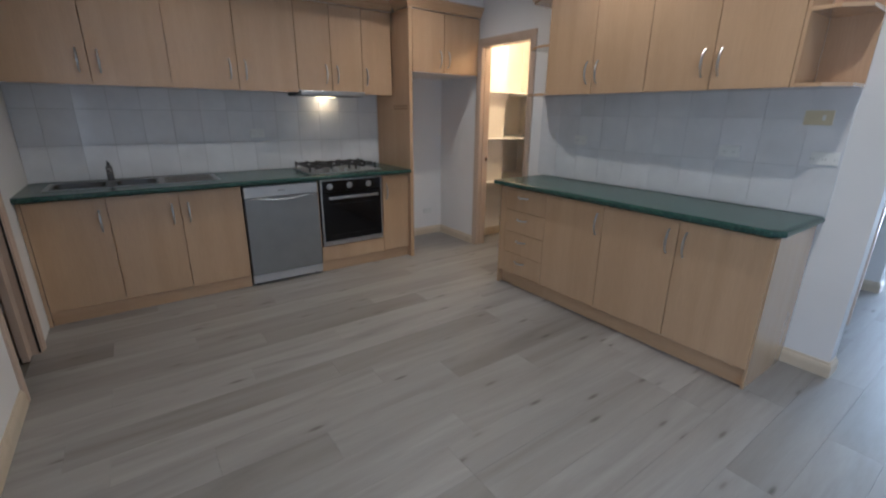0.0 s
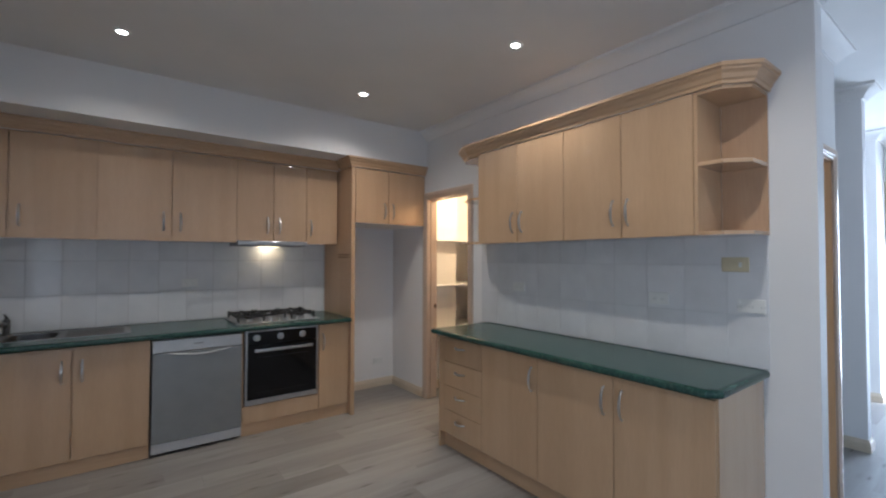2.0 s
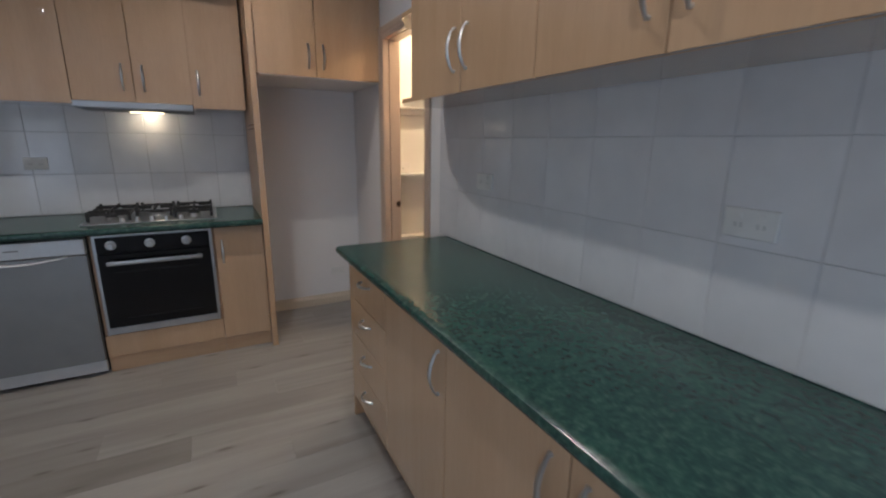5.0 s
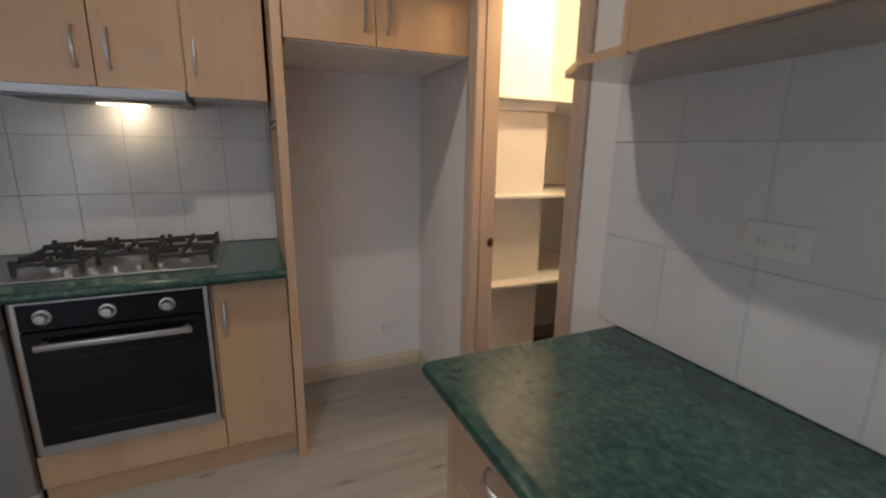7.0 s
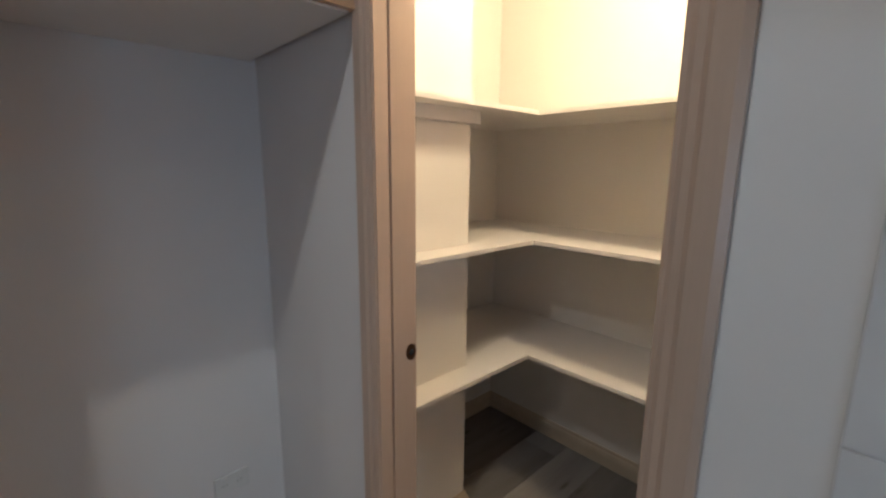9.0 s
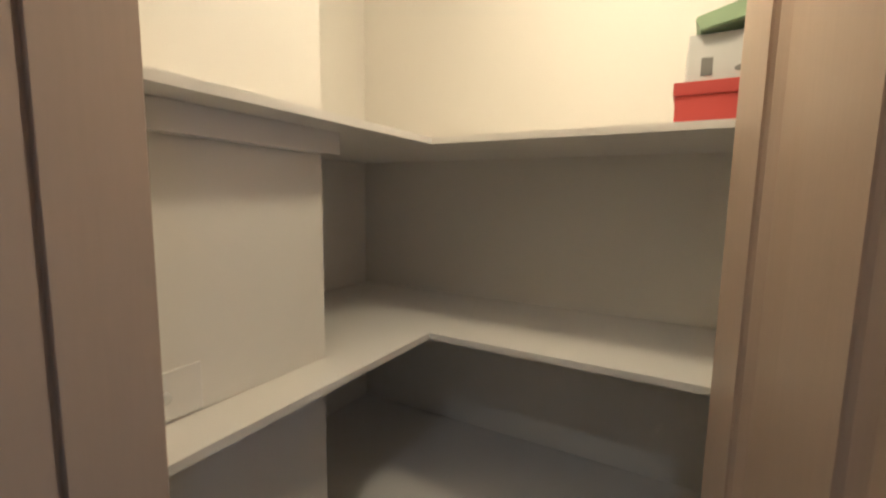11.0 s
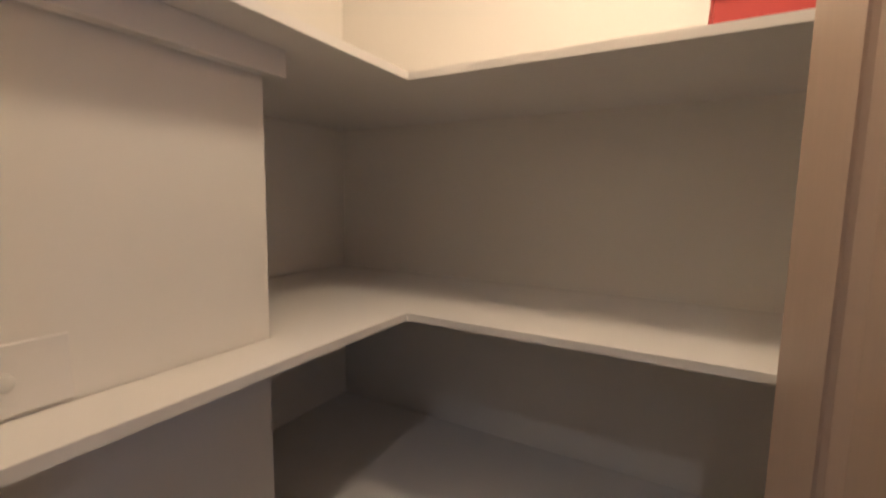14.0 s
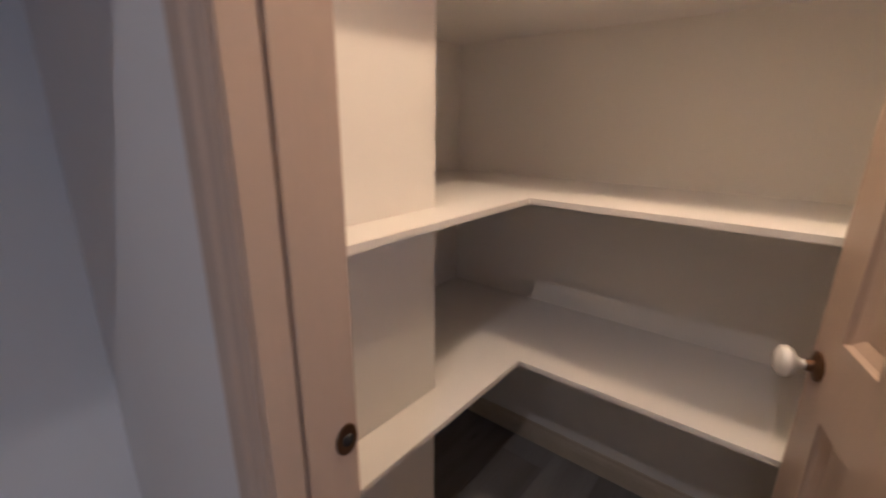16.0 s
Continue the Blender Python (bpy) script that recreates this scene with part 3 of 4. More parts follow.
part("top", wt, GREEN, worktop)
part("rolled_edge", sweep(bmesh.new(), [(LX + 0.002, WF, 0.90), (2.492, WF, 0.90)], ROLL, (0, 0, 1)), GREEN, worktop, smooth=True)

# sink
sink = thing("sink", (0.3, 4.8, 0.9), "stainless steel double-bowl sink with drainer", "sink")


def bowl(bm, x0, x1, y0, y1, top, depth):
    """An open basin with rounded corners and sloped sides."""
    def ring(inset, z, r):
        out = []
        for cx, cy, a0 in ((x1 - inset - r, y1 - inset - r, 0), (x0 + inset + r, y1 - inset - r, 90), (x0 + inset + r, y0 + inset + r, 180), (x1 - inset - r, y0 + inset + r, 270)):
            for k in range(5):
                a = radians(a0 + 22.5 * k)
                out.append(bm.verts.new((cx + r * math.cos(a), cy + r * math.sin(a), z)))
        return out
    rings = [ring(-0.012, top + 0.0, 0.06), ring(0.0, top - 0.003, 0.055), ring(0.008, top - depth + 0.03, 0.05), ring(0.03, top - depth, 0.04)]
    for a, b in zip(rings, rings[1:]):
        for j in range(20):
            bm.faces.new((a[j], b[j], b[(j + 1) % 20], a[(j + 1) % 20]))
    bm.faces.new(rings[-1])


T = 0.9045
rim = bmesh.new()
B1, B2 = (-0.205, 0.115), (0.155, 0.43)
YB0, YB1 = 4.63, 4.935
for r in ((SX0, SY0, B1[0], SY1), (B1[1], SY0, B2[0], SY1), (B2[1], SY0, SX1, SY1), (B1[0], SY0, B1[1], YB0), (B1[0], YB1, B1[1], SY1), (B2[0], SY0, B2[1], YB0), (B2[0], YB1, B2[1], SY1)):
    box(rim, r[0], r[1], 0.9005, r[2], r[3], T)
part("rim", rim, STEEL_SATIN, sink)
for b0, b1 in (B1, B2):
    bb = bmesh.new()
    bowl(bb, b0 + 0.012, b1 - 0.012, YB0 + 0.012, YB1 - 0.012, T + 0.001, 0.16)
    bo = part("bowl", bb, STEEL_SHADED, sink, smooth=True)
    wb = bmesh.new()
    lathe(wb, ((b0 + b1) / 2, 4.80, T - 0.1585), (0, 0, 1), [(0.035, 0), (0.035, 0.003), (0.028, 0.004), (0.0, 0.002)], 16)
    part("waste", wb, CHROME, bo)
dr = bmesh.new()
for i in range(9):
    y = 4.65 + i * 0.035
    sweep(dr, [(0.47, y, T), (0.80, y, T)], [(-0.006, 0), (0.006, 0), (0.003, 0.0022), (-0.003, 0.0022)], (0, 0, 1))
part("drainer", dr, STEEL_SATIN, sink)
tap = thing("mixer_tap", (0.135, 4.965, T), "chrome single-lever mixer tap behind the sink, painted dark as if backlit", "tap")
tb = bmesh.new()
lathe(tb, (0.135, 4.965, T), (0, 0, 1), [(0.027, 0), (0.027, 0.006), (0.021, 0.010), (0.021, 0.10), (0.018, 0.112), (0.0, 0.114)], 18)
tp = part("body", tb, TAP_SHADED, tap, smooth=True)
tb = bmesh.new()
tube(tb, [(0.135, 4.955, T + 0.06), (0.135, 4.91, T + 0.085), (0.135, 4.83, T + 0.098), (0.135, 4.78, T + 0.092), (0.135, 4.775, T + 0.078)], [0.013, 0.012, 0.011, 0.011, 0.011], 12)
part("spout", tb, TAP_SHADED, tp, smooth=True)
tb = bmesh.new()
tube(tb, [(0.135, 4.965, T + 0.112), (0.135, 4.955, T + 0.125), (0.132, 4.91, T + 0.15)], [0.012, 0.009, 0.006], 10)
part("lever", tb, TAP_SHADED, tp, smooth=True)

# gas hob
hob = thing("gas_hob", (1.885, 4.78, 0.9), "stainless steel five-burner gas hob with black trivets", "hob")
HB = (1.535, 4.535, 2.235, 5.035)
part("tray", boxes((HB[0], HB[1], 0.9005, HB[2], HB[3], 0.910), bevel=0.004), STEEL, hob)
BURN = [(1.665, 4.68, 0.036), (1.665, 4.90, 0.045), (1.885, 4.83, 0.062), (2.105, 4.68, 0.036), (2.105, 4.90, 0.045)]
for bx, by, br in BURN:
    b = bmesh.new()
    lathe(b, (bx, by, 0.91), (0, 0, 1), [(br * 1.3, 0), (br * 1.25, 0.004), (br, 0.006), (br, 0.014), (br * 0.96, 0.017), (0, 0.017)], 22)
    bo = part("burner", b, CHROME, hob, "polished burner ring", True)
    b = bmesh.new()
    lathe(b, (bx, by, 0.927), (0, 0, 1), [(br * 0.85, 0), (br * 0.85, 0.006), (br * 0.75, 0.009), (0, 0.009)], 22)
    part("cap", b, IRON, bo, "black enamel burner cap", True)
for tx0, tx1, cs in ((1.555, 1.775, (4.68, 4.90)), (1.785, 1.985, (4.83,)), (1.995, 2.215, (4.68, 4.90))):
    b = bmesh.new()
    y0, y1 = (4.60, 5.01) if len(cs) > 1 else (4.69, 5.0)
    z0, z1 = 0.944, 0.958
    box(b, tx0, y0, z0, tx1, y0 + 0.015, z1, 0.003)
    box(b, tx0, y1 - 0.015, z0, tx1, y1, z1, 0.003)
    box(b, tx0, y0 + 0.015, z0, tx0 + 0.015, y1 - 0.015, z1, 0.003)
    box(b, tx1 - 0.015, y0 + 0.015, z0, tx1, y1 - 0.015, z1, 0.003)
    mx = (tx0 + tx1) / 2
    for cy in cs:
        for xa, xb, ya, yb in ((tx0 + 0.004, mx - 0.024, cy - 0.006, cy + 0.006), (mx + 0.024, tx1 - 0.004, cy - 0.006, cy + 0.006),
                               (mx - 0.006, mx + 0.006, cy + 0.024, min(cy + 0.10, y1 - 0.004)), (mx - 0.006, mx + 0.006, max(cy - 0.10, y0 + 0.004), cy - 0.024)):
            box(b, xa, ya, z0 + 0.003, xb, yb, z1 + 0.012, 0.002)
    if len(cs) > 1:
        box(b, tx0 + 0.015, 4.783, z0, tx1 - 0.015, 4.797, z1, 0.003)
    for fx in (tx0 + 0.009, tx1 - 0.009):
        for fy in (y0 + 0.009, y1 - 0.009):
            box(b, fx - 0.008, fy - 0.008, 0.9102, fx + 0.008, fy + 0.008, z1 + 0.012, 0.002)
    part("trivet", b, IRON, hob, "black cast-iron trivet")
for i in range(5):
    b = bmesh.new()
    lathe(b, (1.735 + 0.075 * i, 4.566, 0.91), (0, 0, 1), [(0.02, 0), (0.02, 0.003), (0.016, 0.005), (0.0145, 0.024), (0.012, 0.026), (0, 0.026)], 18)
    part("knob", b, CHROME, hob, "small chrome knob", True)


# wall cabinets
def wall_unit(x0, x1, doors, z0, label, mat_in=None):
    c = thing("wall_cabinet", ((x0 + x1) / 2, 4.91, z0), label, "cabinet", "wall cabinets over the splashback")
    part("body", boxes((x0, UY + 0.02, z0, x0 + 0.016, WY - 0.01, 2.315), (x1 - 0.016, UY + 0.02, z0, x1, WY - 0.01, 2.315), (x0 + 0.016, UY + 0.02, z0, x1 - 0.016, WY - 0.01, z0 + 0.016),
                       (x0 + 0.016, UY + 0.02, 2.299, x1 - 0.016, WY - 0.01, 2.315), (x0 + 0.016, WY - 0.02, z0 + 0.016, x1 - 0.016, WY - 0.01, 2.299)), BEECH, c)
    for d0, d1, h in doors:
        door_y(c, d0, d1, z0 + 0.001, 2.312, UY, h, z0 + 0.155 if z0 < 1.595 else z0 + 0.14)
    return c


UZ = 1.585
wall_unit(-0.312, 0.626, [(-0.312, 0.157, 0.100), (0.157, 0.626, 0.215)], UZ, "pale beech laminate wall cabinet with a pair of doors")
wall_unit(0.626, 1.568, [(0.626, 1.092, 1.035), (1.092, 1.568, 1.150)], UZ, "pale beech laminate wall cabinet with a pair of doors")
wall_unit(1.568, 2.174, [(1.568, 1.874, 1.822), (1.874, 2.174, 1.926)], 1.605, "pale beech wall cabinet above the cooker hood")
wall_unit(2.174, 2.482, [(2.174, 2.482, 2.215)], UZ, "narrow pale beech wall cabinet")
f2 = thing("filler_strip", (-0.336, 4.8, UZ), "pale beech filler strip against the wall", "cabinet")
part("strip", boxes((LX + 0.002, UY + 0.004, UZ, -0.314, UY + 0.03, 2.315)), BEECH, f2)
# cooker hood
hood = thing("cooker_hood", (1.872, 4.9, 1.555), "slim steel slide-out cooker hood with a light", "cooker hood")
part("body", boxes((1.575, UY + 0.02, 1.562, 2.168, WY - 0.02, 1.603)), SILVER, hood)
part("front_strip", boxes((1.571, UY - 0.035, 1.566, 2.172, UY + 0.019, 1.6025), bevel=0.004), STEEL, hood, "brushed steel pull-out front")
part("lamp_cover", boxes((1.81, 4.94, 1.5565, 1.99, 5.02, 1.5615)), LENS_WARM, hood, "glowing warm lamp cover")
part("filter", boxes((1.60, 4.77, 1.558, 2.14, 4.85, 1.5618)), GREY_INK, hood)

# beech crown moulding
CROWN = [(0, 0), (0.012, 0), (0.014, 0.016), (0.022, 0.022), (0.030, 0.042), (0.044, 0.056), (0.046, 0.066), (0.056, 0.070), (0.056, 0.088), (0, 0.088)]
cr = thing("crown_moulding", (1.0, 4.7, 2.315), "beech crown moulding along the wall cabinets", "moulding")
cb = bmesh.new()
sweep(cb, [(LX + 0.003, UY, 2.316), (2.49, UY, 2.316)], CROWN, (0, 0, 1))
part("moulding", cb, BEECH_X, cr)

# fridge recess: tall panel and over-cabinet
tall = thing("tall_end_panel", (2.512, 4.76, 0), "tall beech end panel between worktop and fridge recess", "cabinet panel")
part("panel", boxes((2.495, 4.43, 0.001, 2.530, WY - 0.002, 2.316), bevel=0.001), BEECH_IN, tall)
part("edge_strip", boxes((2.4945, 4.426, 0.001, 2.5305, 4.4295, 2.316)), BEECH, tall, "pale beech edge strip")
tr = bmesh.new()
for z in (1.462, 1.487):
    tube(tr, [(2.492, 4.46, z), (2.482, 4.462, z), (2.482, 4.70, z), (2.492, 4.702, z)], 0.004, 6)
rail = thing("towel_rail", (2.485, 4.58, 1.475), "small dark double towel rail on the end panel", "rail")
part("bars", tr, BRASS, rail)
fc = thing("fridge_cabinet", (2.93, 4.76, 1.80), "beech wall cabinet above the empty fridge recess", "cabinet")
part("body", boxes((2.531, 4.448, 1.797, 2.547, WY - 0.004, 2.314), (3.31, 4.448, 1.797, WX - 0.002, WY - 0.004, 2.314), (2.547, 4.448, 1.80, 3.31, WY - 0.004, 2.314)), BEECH_IN, fc)
part("base_panel", boxes((2.548, 4.449, 1.786, 3.309, WY - 0.004, 1.7965)), MELAMINE, fc, "white melamine underside")
door_y(fc, 2.535, 2.892, 1.79, 2.312, 4.43, 2.845, 1.915)
door_y(fc, 2.892, WX - 0.004, 1.79, 2.312, 4.43, 2.94, 1.915)
cr2 = thing("crown_moulding", (2.9, 4.43, 2.316), "beech crown moulding over the fridge cabinet", "moulding")
cb = bmesh.new()
sweep(cb, [(2.495, UY - 0.057, 2.317), (2.495, 4.43, 2.317), (WX - 0.002, 4.43, 2.317)], CROWN, (0, 0, 1))
part("moulding", cb, BEECH_X, cr2)

# ---- kitchen: hutch on the east wall ----
HZ0, HZ1 = 0.125, 0.855
hw = thing("worktop", (3.03, 2.45, 0.862), "dark green marbled laminate worktop with clipped corner", "worktop")
wt = bmesh.new()
WXF = 2.757
HWO = [(WXF, 3.462), (WXF, 1.50), (WXF + 0.034, 1.466), (WX - 0.002, 1.466), (WX - 0.002, 3.462)]
lo = [wt.verts.new((x, y, 0.862)) for x, y in HWO]
hi = [wt.verts.new((x, y, 0.90)) for x, y in HWO]
wt.faces.new(lo)
wt.faces.new(hi)
for j in range(5):
    wt.faces.new((lo[j], hi[j], hi[(j + 1) % 5], lo[(j + 1) % 5]))
bmesh.ops.recalc_face_normals(wt, faces=wt.faces)
part("top", wt, GREEN, hw)
part("rolled_edge", sweep(bmesh.new(), [(x, y, 0.90) for x, y in HWO[:4]], ROLL, (0, 0, 1)), GREEN, hw, smooth=True)


def hutch_unit(y0, y1, label):
    c = thing("base_cabinet", (3.05, (y0 + y1) / 2, 0), label, "cabinet", "hutch base cabinets")
    part("body", boxes((HX + 0.02, y0, HZ0, WX - 0.004, y0 + 0.016, HZ1), (HX + 0.02, y1 - 0.016, HZ0, WX - 0.004, y1, HZ1), (HX + 0.02, y0 + 0.016, HZ0, WX - 0.004, y1 - 0.016, HZ0 + 0.016),
                       (WX - 0.012, y0 + 0.016, HZ0 + 0.016, WX - 0.004, y1 - 0.016, HZ1)), BEECH_IN, c)
    part("kickboard", boxes((HX + 0.05, y0, 0.001, HX + 0.066, y1, HZ0 - 0.002)), BEECH_H, c)
    return c


h1 = hutch_unit(1.475, 2.428, "pale beech hutch cabinet with a pair of doors")
door_x(h1, 1.462, 1.932, HZ0 + 0.002, 0.852, HX, 1.885, 0.72)
door_x(h1, 1.932, 2.428, HZ0 + 0.002, 0.852, HX, 1.985, 0.72)
h2 = hutch_unit(2.428, 2.925, "pale beech hutch cabinet with a single door")
door_x(h2, 2.428, 2.925, HZ0 + 0.002, 0.852, HX, 2.472, 0.72)
h3 = hutch_unit(2.925, 3.40, "pale beech hutch cabinet with four drawers")
dz = [HZ0 + 0.002, 0.305, 0.487, 0.669, 0.852]
for a, b in zip(dz, dz[1:]):
    d = part("drawer", boxes((HX, 2.927, a + 0.0015, HX + 0.018, 3.345, b - 0.0015), bevel=0.0016), BEECH, h3)
    bow_handle(d, (HX, 3.16, b - 0.065), (-1, 0, 0), 0.105, (0, 1, 0))
part("end_post", boxes((HX + 0.001, 3.347, HZ0, HX + 0.019, 3.40, 0.853), bevel=0.001), BEECH, h3)
ep = thing("end_panel", (3.05, 1.468, 0), "pale beech end panel of the hutch", "cabinet panel")
part("panel", boxes((HX + 0.019, 1.458, 0.001, WX - 0.002, 1.474, 0.861)), BEECH, ep)
ep2 = thing("end_panel", (3.05, 3.41, 0), "pale beech end panel of the hutch", "cabinet panel")
part("panel", boxes((HX + 0.003, 3.401, 0.001, WX - 0.002, 3.417, 0.861)), BEECH, ep2)

# hutch wall unit
HUZ0, HUZ1 = 1.565, 2.275


def hutch_wall_unit(y0, y1, ys, label):
    c = thing("wall_cabinet", (3.18, (y0 + y1) / 2, HUZ0), label, "cabinet", "hutch wall cabinets")
    part("body", boxes((HUX + 0.02, y0, HUZ0, WX - 0.01, y0 + 0.016, HUZ1), (HUX + 0.02, y1 - 0.016, HUZ0, WX - 0.01, y1, HUZ1), (HUX + 0.02, y0 + 0.016, HUZ0, WX - 0.01, y1 - 0.016, HUZ0 + 0.016),
                       (HUX + 0.02, y0 + 0.016, HUZ1 - 0.016, WX - 0.01, y1 - 0.016, HUZ1), (WX - 0.018, y0 + 0.016, HUZ0 + 0.016, WX - 0.01, y1 - 0.016, HUZ1 - 0.016)), BEECH, c)
    for a, b, h in ys:
        door_x(c, a, b, HUZ0 + 0.001, HUZ1 - 0.002, HUX, h, HUZ0 + 0.145)
    return c


hutch_wall_unit(1.648, 2.43, [(1.648, 2.035, 1.995), (2.035, 2.43, 2.085)], "pale beech hutch wall cabinet with a pair of doors")
hutch_wall_unit(2.43, 3.235, [(2.43, 2.832, 2.790), (2.832, 3.235, 2.875)], "pale beech hutch wall cabinet with a pair of doors")


def corner_shelf(pts, z0, z1, bm=None):
    bm = bm or bmesh.new()
    lo = [bm.verts.new((x, y, z0)) for x, y in pts]
    hi = [bm.verts.new((x, y, z1)) for x, y in pts]
    bm.faces.new(lo)
    bm.faces.new(hi)
    n = len(pts)
    for j in range(n):
        bm.faces.new((lo[j], hi[j], hi[(j + 1) % n], lo[(j + 1) % n]))
    bmesh.ops.recalc_face_normals(bm, faces=bm.faces)
    return bm


sh = thing("corner_shelf_unit", (3.2, 1.53, HUZ0), "open beech corner shelves with clipped fronts", "shelf")
NEAR = [(HUX + 0.004, 1.630), (HUX + 0.004, 1.52), (HUX + 0.09, 1.425), (WX - 0.012, 1.425), (WX - 0.012, 1.630)]
part("side_panel", boxes((HUX + 0.002, 1.631, HUZ0, WX - 0.012, 1.647, HUZ1)), BEECH, sh)
part("back_panel", boxes((WX - 0.0115, 1.425, HUZ0, WX - 0.002, 1.630, HUZ1)), BEECH_IN, sh)
for a, b in ((HUZ0, HUZ0 + 0.018), (1.905, 1.923), (HUZ1 - 0.018, HUZ1)):
    part("shelf", corner_shelf(NEAR, a, b), BEECH, sh)
sh2 = thing("corner_shelf_unit", (3.2, 3.37, HUZ0), "open beech end shelves facing the pantry door", "shelf")
FAR = [(HUX + 0.004, 3.252), (HUX + 0.004, 3.36), (HUX + 0.085, 3.51), (WX - 0.003, 3.51), (WX - 0.003, 3.252)]
part("side_panel", boxes((HUX + 0.002, 3.236, HUZ0, WX - 0.012, 3.251, HUZ1)), BEECH, sh2)
for a, b in ((HUZ0, HUZ0 + 0.018), (1.92, 1.938), (HUZ1 - 0.018, HUZ1)):
    part("shelf", corner_shelf(FAR, a, b), BEECH, sh2)
cr3 = thing("crown_moulding", (3.1, 2.4, HUZ1), "beech crown moulding over the hutch", "moulding")
cb = bmesh.new()
sweep(cb, [(WX - 0.003, 3.512, HUZ1 + 0.001), (HUX + 0.088, 3.512, HUZ1 + 0.001), (HUX + 0.003, 3.362, HUZ1 + 0.001), (HUX + 0.003, 1.52, HUZ1 + 0.001), (HUX + 0.089, 1.424, HUZ1 + 0.001), (WX - 0.003, 1.424, HUZ1 + 0.001)], CROWN, (0, 0, 1))
part("moulding", cb, BEECH_H, cr3)


# ---- wall plates ----
def plate(name, c, normal, w, h, mat, label, slots=2, toggles=0):
    """A wall plate with rocker or socket inserts; c is the middle on the wall face."""
    n = Vector(normal)
    a = Vector((0, 0, 1)).cross(n)
    t = thing(name, c, label, "switch" if toggles else "power point")
    turn = Matrix((a, Vector((0, 0, 1)), n)).transposed().to_4x4()

    def local(x0, y0, z0, x1, y1, z1, bev=0.0):
        bm = boxes((x0, y0, z0, x1, y1, z1), bevel=bev)
        bmesh.ops.transform(bm, matrix=turn, verts=bm.verts)
        return bm
    base = part("plate", local(-w / 2, -h / 2, 0.0005, w / 2, h / 2, 0.009, 0.003), mat, t, local=True)
    for i in range(slots):
        cx = (i - (slots - 1) / 2) * w * 0.42
        part("rocker", local(cx - 0.006, h * 0.16, 0.0085, cx + 0.006, h * 0.34, 0.013, 0.001), mat, base, local=True)
        for sx in (-0.008, 0.005):
            part("slot", local(cx + sx, -h * 0.14, 0.0085, cx + sx + 0.003, h * 0.02, 0.0094), SLOT_GREY, base, local=True)
    for i in range(toggles):
        cx = (i - (toggles - 1) / 2) * w * 0.2 + (w * 0.2 if w > h else 0.0)
        part("surround", local(cx - 0.020, -0.024, 0.0085, cx + 0.020, 0.024, 0.0112, 0.001), mat, base, local=True)
        part("rocker", local(cx - 0.007, -0.013, 0.0110, cx + 0.007, 0.013, 0.0150, 0.001), PLASTIC, base, "paler rocker", local=True)
    return t


TF = 0.008
plate("light_switch", (WX - TF, 1.572, 1.42), (-1, 0, 0), 0.125, 0.075, CREAM, "yellowed cream light switch plate on the tiles", 0, 1)
plate("power_point", (WX - TF, 1.503, 1.21), (-1, 0, 0), 0.122, 0.07, PLASTIC, "white double power point on the tiles", 3)
plate("power_point", (WX - TF, 1.970, 1.218), (-1, 0, 0), 0.118, 0.07, PLASTIC, "white double power point on the tiles")
plate("power_point", (WX - TF, 3.085, 1.225), (-1, 0, 0), 0.122, 0.072, PLASTIC, "white double power point on the tiles")
plate("power_point", (1.262, WY - TF, 1.232), (0, -1, 0), 0.12, 0.075, PLASTIC, "white double power point on the tiles")
plate("power_point", (3.137, WY, 0.29), (0, -1, 0), 0.118, 0.072, PLASTIC, "white double power point low in the fridge recess")

# ---- downlights ----
first = None
for px, py in DOWNLIGHTS:
    if first is None:
        first = thing("downlight", (px, py, CZ), "round recessed white ceiling downlight, lit", "downlight", "ceiling downlights")
        b = bmesh.new()
        lathe(b, (px, py, CZ), (0, 0, -1), [(0.031, 0.0005), (0.045, 0.0005), (0.047, 0.003), (0.043, 0.007), (0.034, 0.008), (0.031, 0.006)], 24)
        part("trim_ring", b, PLASTIC, first, "white trim ring", True)
        b = bmesh.new()
        lathe(b, (px, py, CZ), (0, 0, -1), [(0.030, 0.001), (0.030, 0.005), (0.02, 0.0065), (0, 0.007)], 20)
        part("lens", b, LENS, first, "glowing frosted lens", True)
    else:
        copy_thing(first, pose(px, py, CZ))

# ---- pantry ----
SF = 4.530   # front of the left shelf
SBX = 4.180   # front of the back shelf
for zt, lab in ((1.660, "white melamine L-shaped pantry shelf holding boxes"), (1.157, "empty white melamine L-shaped pantry shelf"), (0.663, "empty white melamine L-shaped low pantry shelf")):
    s = thing("pantry_shelf", (4.2, 4.5, zt), lab, "shelf", "pantry shelves")
    side = [(WX + 0.118, 4.637), (WX + 0.118, SF), (SBX, SF), (SBX, PN - 0.003), (3.918, PN - 0.003), (3.918, 4.637)]
    part("side_board", corner_shelf(side, zt - 0.016, zt), MELAMINE, s)
    back = [(SBX, PS + 0.003), (PB - 0.003, PS + 0.003), (PB - 0.003, PN - 0.003), (SBX, PN - 0.003)]
    part("back_board", corner_shelf(back, zt - 0.016, zt), MELAMINE, s)
    bt = boxes((WX + 0.12, 4.612, zt - 0.062, 3.940, 4.6375, zt - 0.0165), bevel=0.001)
    if zt > 1.5:
        part("batten", bt, MELAMINE, s, "white support batten")
    else:
        bt.free()
plate_p = thing("blank_plate", (3.575, 4.64, 1.195), "cream wall plate with a round button", "switch")
part("plate", boxes((3.515, 4.6355, 1.161, 3.635, 4.6395, 1.241), bevel=0.0015), MELAMINE, plate_p)
b = bmesh.new()
